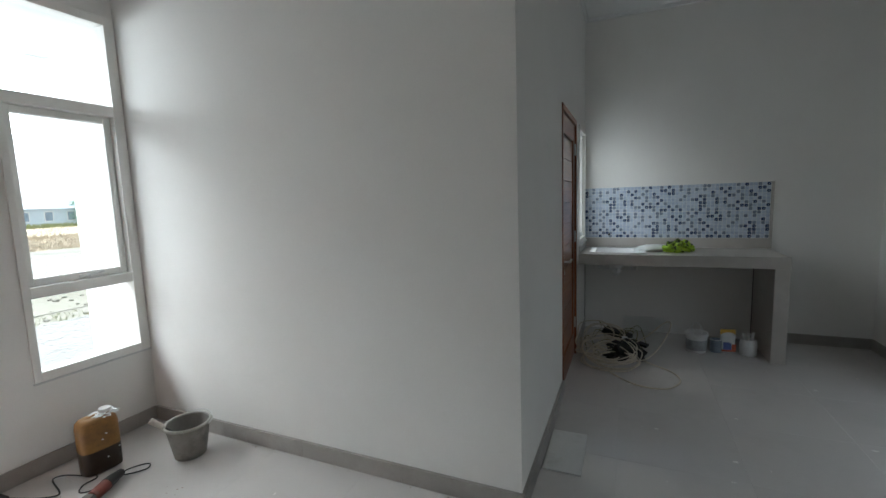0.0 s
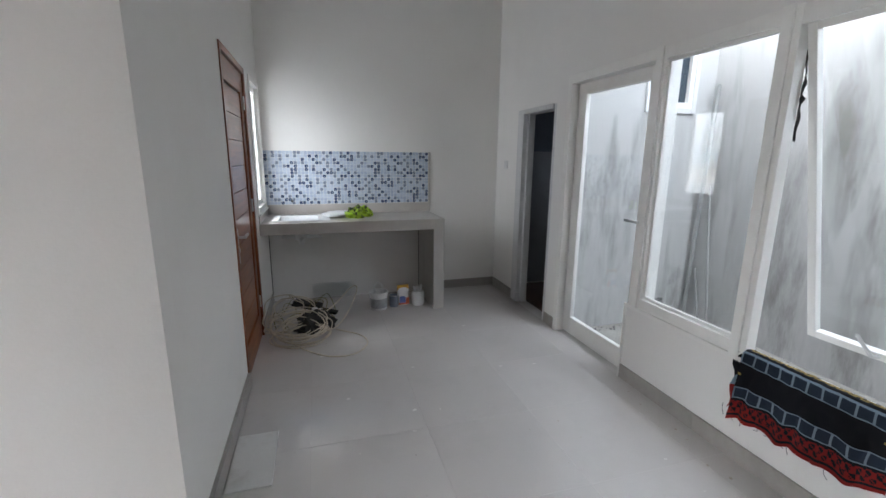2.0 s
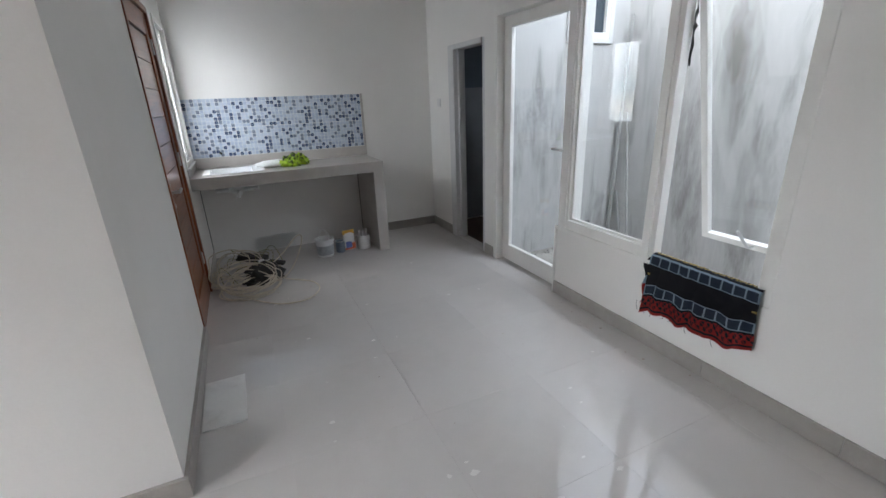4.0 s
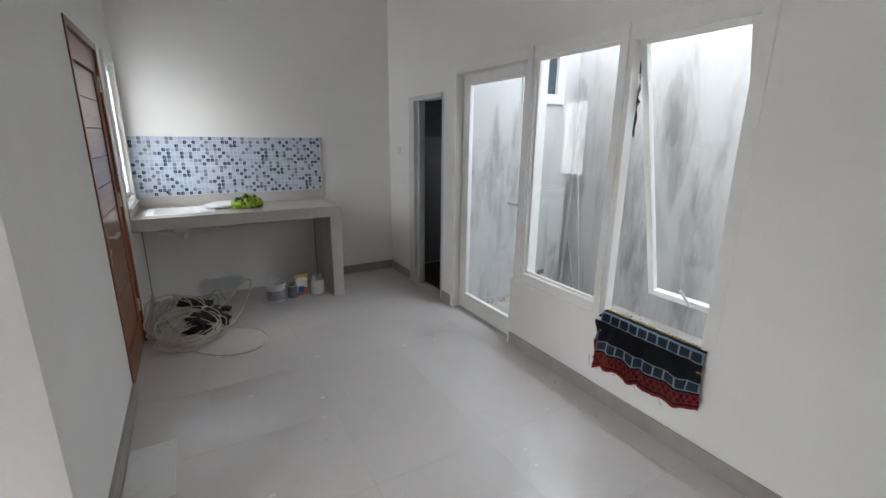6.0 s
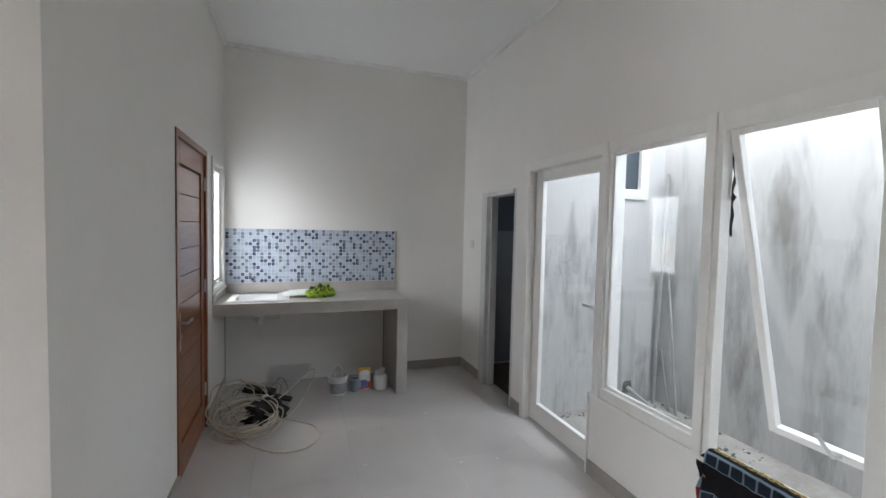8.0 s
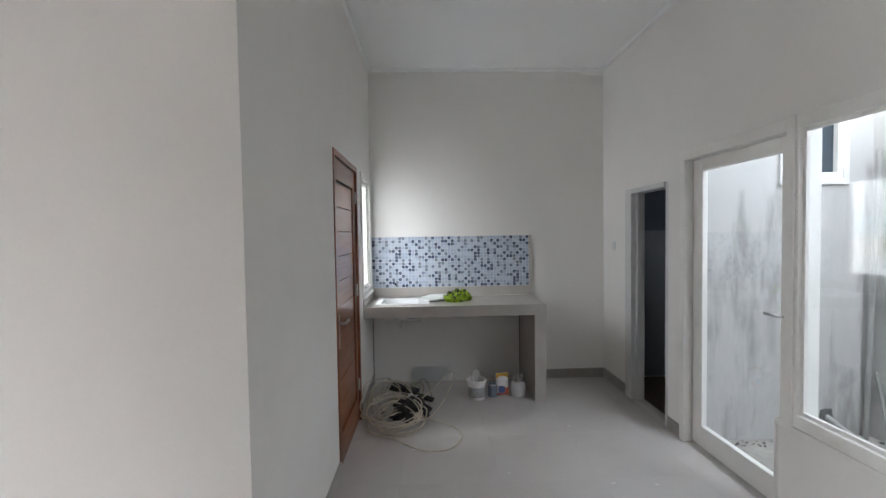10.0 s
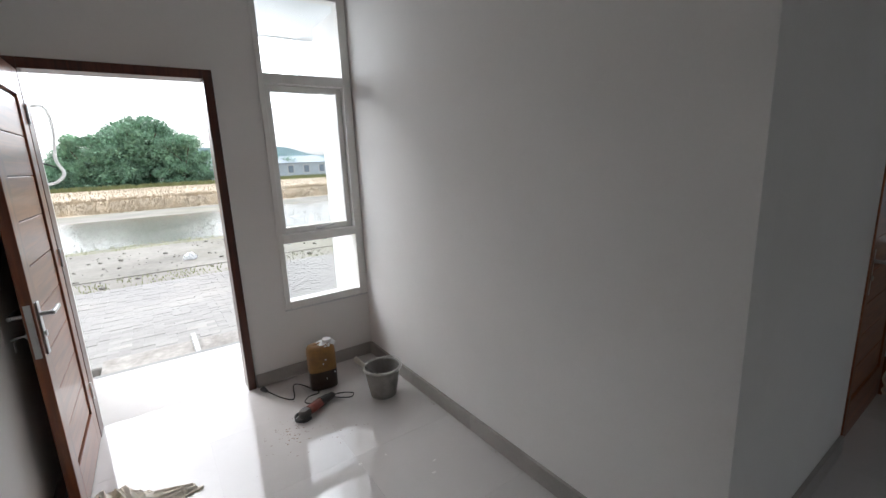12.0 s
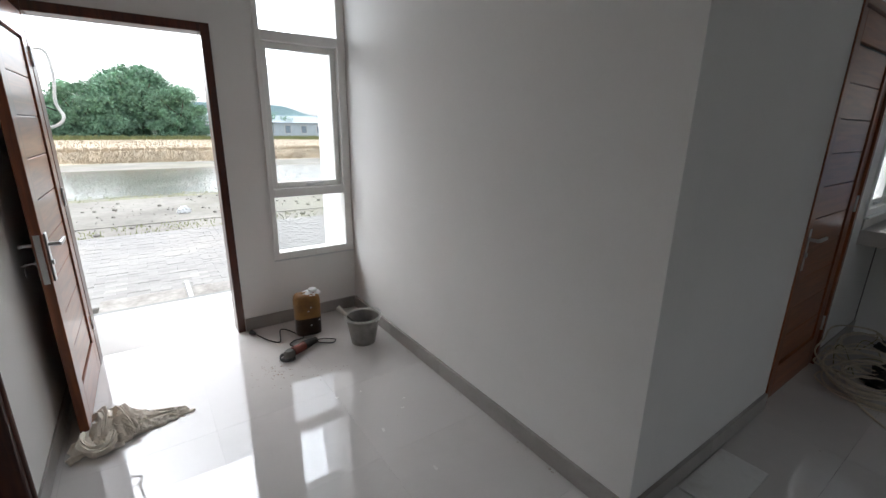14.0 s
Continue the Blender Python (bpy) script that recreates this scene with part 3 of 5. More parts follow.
# glazed front to the yard
win = thing("window_4", "large white-framed window with one fixed pane", "window", kind="structure")
bars(win, "window_frame", [(XR - 0.012, XR + 0.11, 1.645, 1.697, 0, 2.135), (XR - 0.012, XR + 0.11, 0.681, 0.749, 0.545, 2.135),
                           (XR - 0.012, XR + 0.05, -0.049, 0.033, 0.545, 2.135), (XR - 0.003, XR + 0.11, -0.670, -0.607, 0.518, 2.135),
                           (XR - 0.012, XR + 0.11, 0.749, 1.645, 2.07, 2.135), (XR - 0.012, XR + 0.05, 0.033, 0.681, 2.066, 2.135),
                           (XR - 0.012, XR + 0.010, -0.607, -0.049, 2.050, 2.135), (XR - 0.012, XR + 0.05, 0.033, 0.681, 0.545, 0.612),
                           (XR - 0.012, XR + 0.05, -0.607, -0.049, 0.518, 0.585)], WHITE)
part("mullion_cover", boxes((XR - 0.024, XR - 0.012, -0.019, 0.031, 0.545, 2.14), bevel=0.003), WHITE, win)
part("mullion_cover", boxes((XR - 0.024, XR - 0.012, 0.697, 0.749, 0.545, 2.14), bevel=0.003), WHITE, win)
part("glazing_bead", boxes(*ring(XR + 0.01, XR + 0.028, 0.033, 0.681, 0.612, 2.066, 0.018)), WHITE, win)
part("panel_edge", boxes((XR - 0.014, XR + 0.10, 0.802, 0.817, 0.0, 0.518), bevel=0.003), WHITE, win)
part("window_sill", boxes((XR - 0.016, XR + 0.0, -0.049, 0.815, 0.518, 0.543), bevel=0.003), WHITE, win)
pane(win, XR + 0.03, XR + 0.035, 0.033, 0.681, 0.612, 2.066)

sash = thing("awning_sash", "white-framed top-hung window sash propped open outwards", "window", at=(XR + 0.034, -0.328, 2.066))
sash.rotation_euler = (0, radians(-14.5), 0)
part("sash_frame", boxes(*ring(-0.02, 0.02, -0.276, 0.276, -1.480, 0, 0.038), bevel=0.004), WHITE, sash)
pane(sash, -0.003, 0.002, -0.240, 0.240, -1.444, -0.036)
bm = bmesh.new()
rod(bm, (-0.02, -0.02, -1.460), (-0.07, -0.02, -1.438), 0.008)
rod(bm, (-0.07, -0.02, -1.438), (-0.085, 0.025, -1.345), 0.008)
part("handle", bm, STEEL, sash, "white metal window catch", True)

door_3 = thing("door_3", "white-framed glass door to the yard, closed", "door", at=(XR + 0.055, 1.642, 0.012))
part("door_frame", boxes(*ring(0, 0.042, -0.885, 0, 0, 2.054, 0.105, 0.15, 0.085), bevel=0.004), WHITE, door_3)
pane(door_3, 0.018, 0.023, -0.782, -0.103, 0.148, 1.972)
bm = boxes((-0.006, 0.0, -0.86, -0.825, 0.95, 1.15), bevel=0.002)
rod(bm, (0, -0.842, 1.08), (-0.045, -0.842, 1.08), 0.008)
box(bm, -0.052, -0.038, -0.85, -0.72, 1.071, 1.089, bevel=0.004)
part("handle", bm, STEEL, door_3, "steel lever handle", True)

# bathroom doorway and bathroom window
frame_4 = thing("door_frame", "grey-white metal frame of the open bathroom doorway", "door frame", kind="structure")
bars(frame_4, "jamb", [(XR - 0.014, XR + 0.10, 2.452, 2.502, 0, 1.952), (XR - 0.002, XR + 0.10, 1.868, 1.905, 0, 1.952)], GREYFRAME)
bars(frame_4, "jamb_stop", [(XR + 0.03, XR + 0.10, 2.425, 2.452, 0, 1.91)], GREYFRAME)
bars(frame_4, "head", [(XR - 0.014, XR + 0.10, 1.905, 2.452, 1.908, 1.952)], GREYFRAME)
bars(frame_4, "architrave", [(XR - 0.012, XR - 0.001, 2.503, 2.575, 0, 1.952)], GREYFRAME)
win = thing("window_5", "small white-framed bathroom window with grey plaster surround", "window", kind="structure")
for r in [(3.27, 3.31, 1.685, 1.76, 1.935, 2.52), (3.66, 3.70, 1.685, 1.76, 1.935, 2.52), (3.31, 3.66, 1.685, 1.76, 1.935, 1.98), (3.31, 3.66, 1.685, 1.76, 2.475, 2.52),
          (3.47, 3.495, 1.70, 1.75, 1.98, 2.475)]:
    part("window_frame", boxes(r, bevel=0.003), WHITE, win)
for r in [(3.215, 3.27, 1.678, 1.70, 1.89, 2.57), (3.70, 3.745, 1.678, 1.70, 1.89, 2.57), (3.27, 3.70, 1.678, 1.70, 1.89, 1.935)]:
    part("surround", boxes(r, bevel=0.003), GREYFRAME, win, "grey plaster band")
# Opaque pane; its bluish dark colour stands in for glass reflecting sky.
ob = part("pane", boxes((3.31, 3.66, 1.725, 1.73, 1.98, 2.475)), material("opaque_dark_pane", (0.05, 0.065, 0.08), 0.25, vary=0.25, scale=3, spec=0.3), win, "opaque dark pane coloured like glass reflecting sky")
ob.visible_shadow = False


# ---- sockets and lamps ----
def switch(name, label, m, count):
    s = thing(name, label, "switch")
    s.matrix_world = m
    part("cover", boxes((-0.042 * count, 0.042 * count, 0, 0.010, -0.042, 0.042), bevel=0.004), WHITEPL, s)
    for k in range(count):
        c = (k - (count - 1) / 2) * 0.084
        part("rocker" if k == 0 else "module", boxes((c - 0.017, c + 0.017, 0.010, 0.014, -0.028, 0.028), bevel=0.002), WHITEPL, s)
    return s


switch("wall_switch", "white plastic double wall switch", pose(-1.69, YL, 1.474), 2)
switch("wall_switch", "small white plastic switch beside the bathroom", pose(XR, 2.84, 1.42, 0, 0, 90), 1)
lamp = thing("downlight", "round recessed metal ceiling downlight, switched off", "ceiling lamp", at=(1.225, 1.39, H))
part("rim", lathe(bmesh.new(), [(0.060, -0.002), (0.062, -0.014), (0.078, -0.012), (0.082, -0.004), (0.082, 0.0)], (0, 0, 0), 40, 1.0, False), STEEL, lamp, "satin metal rim", True)
part("reflector", lathe(bmesh.new(), [(0.060, -0.010), (0.058, -0.006), (0.03, -0.004)], (0, 0, 0), 40), ALU_DIM, lamp, "", True)
part("bulb", lathe(bmesh.new(), [(0.034, -0.008), (0.030, -0.014), (0.012, -0.018)], (0, 0, 0), 24), WHITEPL, lamp, "", True)


# ---- kitchen ----
counter = thing("kitchen_counter", "built-in grey tiled kitchen counter, open below", "counter")
hole = (0.14, 0.50, 2.60, 2.93)
bm = boxes((0.0, hole[0], 2.46, YK, 0.82, 0.908), (hole[1], 1.655, 2.46, YK, 0.82, 0.908), (hole[0], hole[1], 2.46, hole[2], 0.82, 0.908), (hole[0], hole[1], hole[3], YK, 0.82, 0.908))
part("worktop", bm, COUNTER, counter)
part("front_edge", boxes((0.001, 1.667, 2.446, 2.46, 0.812, 0.912), bevel=0.002), COUNTER, counter)
part("side_edge", boxes((1.655, 1.667, 2.46, YK, 0.812, 0.912), bevel=0.002), COUNTER, counter)
part("side_panel", boxes((1.562, 1.667, 2.452, YK, 0, 0.812), bevel=0.002), COUNTER, counter)
part("upstand", boxes((0.012, 1.690, YK - 0.010, YK, 0.912, 1.008), bevel=0.0015), COUNTER, counter)
part("upstand", boxes((0.0, 0.010, 2.46, YK, 0.912, 0.984), bevel=0.0015), COUNTER, counter)
part("upstand", boxes((1.667, 1.690, YK - 0.010, YK, 1.008, 1.545), bevel=0.0015), COUNTER, counter)

for x in (0.0, 1.556):
    part("joint", boxes((x, x + 0.006, YK - 0.006, YK, 0.01, 0.80)), CEMENT, counter, "dark open joint in the corner")

# printed mosaic tiles
PALE = material("mosaic_pale", (0.52, 0.58, 0.68), 0.22, vary=0.14, scale=60, fine=200, bump=0.0)
ICE = material("mosaic_ice", (0.43, 0.50, 0.62), 0.22, vary=0.14, scale=60, fine=200, bump=0.0)
MIDB = material("mosaic_blue", (0.22, 0.255, 0.33), 0.22, vary=0.2, scale=60, fine=200, bump=0.0)
NAVY = material("mosaic_navy", (0.062, 0.086, 0.165), 0.22, vary=0.25, scale=60, fine=200, bump=0.0)
LINE = material("mosaic_line", (0.60, 0.63, 0.66), 0.3, vary=0.06, scale=60, bump=0.0)


def mosaic_mesh(w, h, nx, ny, rng):
    data = bpy.data.meshes.new("tile")
    for q in (LINE, PALE, ICE, MIDB, NAVY):
        data.materials.append(q)
    bm = boxes((0.0008, w - 0.0008, -0.007, 0, 0.0008, h - 0.0008), bevel=0.001)
    deep = set()
    for i in range(nx):
        for j in range(ny):
            cx, cz, r = (i + 0.5) * w / nx, (j + 0.5) * h / ny, 0.43 * w / nx
            pick = rng.random()
            beside = ((i - 1, j) in deep) + ((i, j - 1) in deep)
            if pick < (0.56, 0.30, 0.12)[beside]:
                deep.add((i, j))
                kind = 4 if rng.random() < 0.52 else 3
            else:
                kind = 2 if pick > 0.75 else 1
            cut = 0.34 if kind > 2 else 0.2
            pts = [(r, r * (1 - cut)), (r * (1 - cut), r), (-r * (1 - cut), r), (-r, r * (1 - cut)), (-r, -r * (1 - cut)), (-r * (1 - cut), -r), (r * (1 - cut), -r), (r, -r * (1 - cut))]
            f = bm.faces.new([bm.verts.new((cx + a, -0.0074, cz + b)) for a, b in pts])
            f.material_index = kind
            if kind == 4:
                e, dx, dz = 0.2 * r, 0.15 * r, -0.1 * r
                bm.faces.new([bm.verts.new((cx + dx + a, -0.0077, cz + dz + b)) for a, b in ((e, -e), (e, e), (-e, e), (-e, -e))]).material_index = 2
    bm.to_mesh(data)
    bm.free()
    return data


splash = thing("splashback", "splashback of blue and white printed mosaic tiles", "tiles")
rng = random.Random(5)
prints = [mosaic_mesh(0.415, 0.2655, 12, 8, rng) for _ in range(2)]
for j in range(2):
    for i in range(4):
        t = new("tile", prints[(i + j) % 2])
        t.location = (0.005 + i * 0.415, YK, 1.010 + j * 0.2665)
        t.parent = splash
bm = bmesh.new()
rod(bm, (0.25, YK - 0.03, 1.045), (0.25, YK - 0.004, 1.045), 0.012)
part("water_outlet", bm, BLACKPL, splash, "dark open tap outlet")

sink = thing("kitchen_sink", "inset steel kitchen sink with drainer, still in white film", "sink")
bm = boxes((0.09, hole[0] + 0.002, 2.57, 2.96, 0.912, 0.917), (hole[1] - 0.002, 0.60, 2.57, 2.96, 0.912, 0.917), (hole[0] + 0.002, hole[1] - 0.002, 2.57, hole[2] + 0.002, 0.912, 0.917),
           (hole[0] + 0.002, hole[1] - 0.002, hole[3] - 0.002, 2.96, 0.912, 0.917), bevel=0.0015)
part("rim", bm, SHEET, sink, "white protective film on the rim")
bm = boxes((hole[0] + 0.002, hole[0] + 0.006, hole[2] + 0.002, hole[3] - 0.002, 0.86, 0.912), (hole[1] - 0.006, hole[1] - 0.002, hole[2] + 0.002, hole[3] - 0.002, 0.86, 0.912),
           (hole[0] + 0.006, hole[1] - 0.006, hole[2] + 0.002, hole[2] + 0.006, 0.86, 0.912), (hole[0] + 0.006, hole[1] - 0.006, hole[3] - 0.006, hole[3] - 0.002, 0.86, 0.912),
           (hole[0] + 0.002, hole[1] - 0.002, hole[2] + 0.002, hole[3] - 0.002, 0.855, 0.86))
part("bowl", bm, SHEET, sink, "bowl in white film")
for k in range(5):
    part("drainer_rib", boxes((0.52 + k * 0.014, 0.527 + k * 0.014, 2.62, 2.92, 0.917, 0.920), bevel=0.001), SHEET, sink)
bm = lathe(bmesh.new(), [(0.045, 0.735), (0.05, 0.755)], (0.33, 2.76, 0), 24)
rod(bm, (0.33, 2.76, 0.735), (0.33, 2.76, 0.66), 0.022)
rod(bm, (0.16, 2.72, 0.745), (0.52, 2.66, 0.748), 0.018)
rod(bm, (0.26, 2.80, 0.735), (0.36, 2.62, 0.725), 0.022)
rod(bm, (0.33, 2.76, 0.67), (0.33, 2.86, 0.69), 0.016)
lathe(bm, [(0.035, 0.725), (0.05, 0.74), (0.085, 0.785), (0.085, 0.81)], (0.33, 2.70, 0), 24)
part("drain_trap", bm, WHITEPL, sink, "pale plastic drain fittings under the bowl", True)


def lump(bm, at, size, seed, rough=0.35, sub=4, freq=2.2):
    """A crumpled soft mass."""
    made = bmesh.ops.create_icosphere(bm, subdivisions=sub, radius=1.0)["verts"]
    for v in made:
        d = v.co.normalized()
        k = 1 + rough * noise.noise(d * freq + Vector((seed, 0, 0))) + rough * 0.8 * abs(noise.noise(d * freq * 2.3 + Vector((0, seed, 0))))
        p = d * k
        v.co = Vector((at[0] + p.x * size[0], at[1] + p.y * size[1], max(at[2] + (p.z + 0.5) * size[2], at[2])))
    return bm


sheet = part("folded_sheet", lump(bmesh.new(), (0.69, 2.82, 0.918), (0.16, 0.10, 0.034), 4.0, 0.12), SHEET, smooth=True)
tagged(sheet, "folded white sheet lying on the grey counter", "sheet")
bm = lump(bmesh.new(), (0.84, 2.72, 0.912), (0.075, 0.07, 0.06), 1.3, 0.6, 4, 2.6)
lump(bm, (0.915, 2.78, 0.912), (0.082, 0.07, 0.058), 7.7, 0.6, 4, 2.6)
vest = tagged(part("hi_vis_vest", bm, HIVIS, smooth=True), "crumpled fluorescent yellow-green cloth with dark straps", "vest")

# things under the counter
LABELGREY = material("pail_label", (0.36, 0.37, 0.39), 0.45, vary=0.25, scale=25, fine=90)
pail = thing("paint_pail", "white plastic paint pail with grey label band", "bucket", at=(1.035, 2.605, 0))
pail.scale = (0.98, 0.98, 1.04)
part("body", lathe(bmesh.new(), [(0.076, 0.0), (0.080, 0.005), (0.090, 0.150), (0.086, 0.150), (0.077, 0.01)], seg=36), WHITEPL, pail, "", True)
part("label_band", lathe(bmesh.new(), [(0.0815, 0.022), (0.0885, 0.115), (0.0865, 0.115), (0.0795, 0.022)], caps=False, seg=36), LABELGREY, pail, "grey printed band", True)
part("rim", lathe(bmesh.new(), [(0.089, 0.148), (0.096, 0.15), (0.097, 0.172), (0.090, 0.174), (0.084, 0.168)], caps=False, seg=36), WHITEPL, pail, "", True)
part("handle", cable(bmesh.new(), [(-0.03, -0.06, 0.165), (-0.045, -0.01, 0.20), (-0.03, 0.02, 0.238), (0.0, 0.03, 0.25), (0.03, 0.02, 0.235), (0.04, -0.02, 0.20), (0.035, -0.06, 0.165)], 0.005), WHITEPL, pail, "", True)
tin = thing("tin", "small grey-blue metal tin", "tin", at=(1.194, 2.64, 0))
part("body", lathe(bmesh.new(), [(0.044, 0), (0.046, 0.004), (0.046, 0.115), (0.043, 0.118), (0.042, 0.02)], seg=28), GREYBLUE, tin, "", True)
part("rim", lathe(bmesh.new(), [(0.046, 0.114), (0.048, 0.117), (0.046, 0.121), (0.043, 0.119)], caps=False, seg=28), STEEL, tin, "", True)
pack = thing("detergent_packet", "red, blue and yellow plastic packet standing upright", "packet", at=(1.29, 2.66, 0))
pack.rotation_euler = (0, 0, radians(8))


def pouch(w, d, h):
    bm = bmesh.new()
    rows = []
    for k in range(9):
        u = k / 8
        t = d * (1 - u ** 3) * (0.75 + 0.35 * math.sin(math.pi * u)) + 0.003
        ww = w * (1 - 0.06 * math.sin(math.pi * u))
        rows.append([bm.verts.new((ww / 2 * math.cos(a) * (1 if abs(math.cos(a)) > 0.5 else 0.9), t / 2 * math.sin(a), h * u)) for a in [2 * math.pi * q / 16 for q in range(16)]])
    for a, b in zip(rows, rows[1:]):
        for q in range(16):
            bm.faces.new((a[q], a[(q + 1) % 16], b[(q + 1) % 16], b[q]))
    bm.faces.new(rows[0][::-1])
    bm.faces.new(rows[-1])
    return bm


part("pouch", pouch(0.128, 0.06, 0.205), WHITEPL, pack, "", True)
part("printed_panel", boxes((-0.058, 0.058, -0.0345, -0.031, 0.012, 0.03), bevel=0.002), PACKRED, pack, "red printed foot")
part("printed_panel", boxes((0.022, 0.058, -0.0345, -0.031, 0.03, 0.082), bevel=0.002), PACKRED, pack, "red printed corner")
part("printed_panel", boxes((-0.045, 0.02, -0.036, -0.032, 0.03, 0.10), bevel=0.002), PACKBLUE, pack, "blue printed field")
part("printed_panel", boxes((0.0, 0.048, -0.036, -0.033, 0.085, 0.15), bevel=0.002), WHITEPL, pack, "white printed field")
part("top_band", boxes((-0.062, 0.062, -0.008, 0.008, 0.165, 0.212), bevel=0.003), PACKYEL, pack, "orange top seam")
jug = thing("cut_jug", "cut-open white plastic jug holding brushes", "jug", at=(1.44, 2.62, 0))
jug.scale = (1.1, 1.1, 1.15)
part("body", lathe(bmesh.new(), [(0.050, 0), (0.058, 0.008), (0.062, 0.09), (0.055, 0.128), (0.052, 0.126), (0.058, 0.09), (0.05, 0.012)], seg=28, squash=0.85), WHITEPL, jug, "", True)
for a, b in (((0.01, 0.0, 0.02), (0.028, -0.01, 0.185)), ((-0.01, 0.01, 0.02), (-0.035, 0.01, 0.165)), ((0.0, 0.0, 0.02), (0.005, 0.02, 0.17))):
    bm = bmesh.new()
    rod(bm, a, b, 0.007, 0.011)
    part("brush_handle", bm, WHITEPL, jug, "", True)

sheet = part("plastic_sheet", boxes((0.40, 0.80, YK - 0.03, YK - 0.027, 0.006, 0.165)), glass("milky_plastic", (0.97, 0.99, 1.0), 0.12))
tagged(sheet, "sheet of clear plastic leaning against the wall under the counter", "plastic sheet")

# heap of cable
coil = thing("cable_coil", "tangled loops of cream electric cable on the floor", "cable")
rng = random.Random(11)
for k in range(17):
    loose = k > 10
    cx, cy = (0.20 + rng.uniform(-0.08, 0.06), 2.25 + rng.uniform(-0.12, 0.14)) if loose else (0.31 + rng.uniform(-0.05, 0.06), 2.04 + rng.uniform(-0.06, 0.06))
    rr = rng.uniform(0.12, 0.25) if loose else rng.uniform(0.15, 0.235)
    tilt, way, base, flat = rng.uniform(0.0, 0.75), rng.uniform(-1.4, 1.4) if loose else rng.uniform(-0.3, 0.3), rng.uniform(0.0, 0.06), rng.uniform(0.7, 0.95)
    if not loose:
        base, tilt = 0.010 * k, rng.uniform(-0.05, 0.42)
    pts = []
    for s in range(13):
        a = 2 * math.pi * s / 11 + k * 1.7
        wob = 1 + (0.13 if loose else 0.05) * rng.uniform(-1, 1)
        px, py = rr * math.cos(a) * wob, rr * flat * math.sin(a) * wob
        pts.append((max(0.02, cx + px * math.cos(way) - py * math.sin(way)), cy + px * math.sin(way) + py * math.cos(way),
                    max(0.006, base + 0.01 + (0.04 if loose else 0.0) + tilt * (py + 0.12) + rng.uniform(-0.01, 0.012))))
    part("cable", cable(bmesh.new(), pts, 0.0050), CORD, coil, "", True)
part("cable", cable(bmesh.new(), [(0.20, 2.05, 0.05), (0.26, 1.88, 0.03), (0.37, 1.76, 0.008), (0.53, 1.63, 0.006), (0.72, 1.63, 0.006), (0.83, 1.80, 0.006), (0.79, 1.98, 0.006), (0.62, 2.13, 0.008), (0.45, 2.24, 0.05)], 0.0055), CORD, coil, "", True)
part("cable", cable(bmesh.new(), [(0.42, 2.00, 0.05), (0.58, 2.08, 0.05), (0.69, 2.25, 0.09), (0.79, 2.50, 0.17), (0.82, 2.58, 0.25), (0.76, 2.54, 0.26), (0.62, 2.40, 0.17), (0.46, 2.25, 0.10), (0.36, 2.16, 0.06)], 0.0055), CORD, coil, "", True)
bm = boxes((0.40, 0.45, 2.21, 2.25, 0.165, 0.195), bevel=0.01)
rod(bm, (0.45, 2.23, 0.18), (0.49, 2.23, 0.182), 0.004)
part("plug", bm, WHITEPL, coil, "white plug", True)
bag = part("tool_bag", lump(bmesh.new(), (0.42, 2.19, 0.0), (0.145, 0.10, 0.105), 3.1, 0.45), BLACKPL, smooth=True)
tagged(bag, "slack black bag lying among the cables", "bag")
bm = bmesh.new()
box(bm, -0.20, 0.06, -0.045, 0.045, 0.02, 0.06, 0.006, pose(0.42, 2.50, 0.085, 6, 8, -24))
box(bm, -0.22, 0.22, -0.03, 0.03, 0, 0.022, 0.004, pose(0.42, 2.50, 0.085, 6, 8, -24))
tagged(part("black_tool_case", bm, BLACKPL), "long black plastic tool part lying on the heap", "tool")
wires = thing("loose_wires", "thin green and brown wire ends in the heap", "wire")
THIN = material("thin_wire", (0.20, 0.19, 0.06), 0.5, vary=0.3, scale=12)
for k in range(7):
    a = (0.08 + rng.uniform(0, 0.45), 2.45 + rng.uniform(-0.25, 0.3), 0.012)
    pts = [a, (a[0] + rng.uniform(-0.06, 0.1), a[1] + rng.uniform(-0.05, 0.1), 0.07 + rng.uniform(0, 0.12)), (a[0] + rng.uniform(0.0, 0.2), a[1] + 0.05, 0.11 + rng.uniform(-0.04, 0.10)),
           (a[0] + rng.uniform(0.1, 0.3), a[1] - 0.05, 0.02)]
    part("wire", cable(bmesh.new(), [(max(p[0], 0.03), min(p[1], 3.0), p[2]) for p in pts], 0.003, 6), THIN, wires, "", True)

# loose tile by the wall
bm = boxes((-0.101, 0.101, -0.208, 0.208, 0, 0.009), bevel=0.0015)
slab = part("loose_floor_tile", bm, SLAB)
slab.matrix_world = pose(0.127, 0.567, 0.001, 0, 0, 0.3)
tagged(slab, "cut pale floor tile lying loose on the floor", "tile")


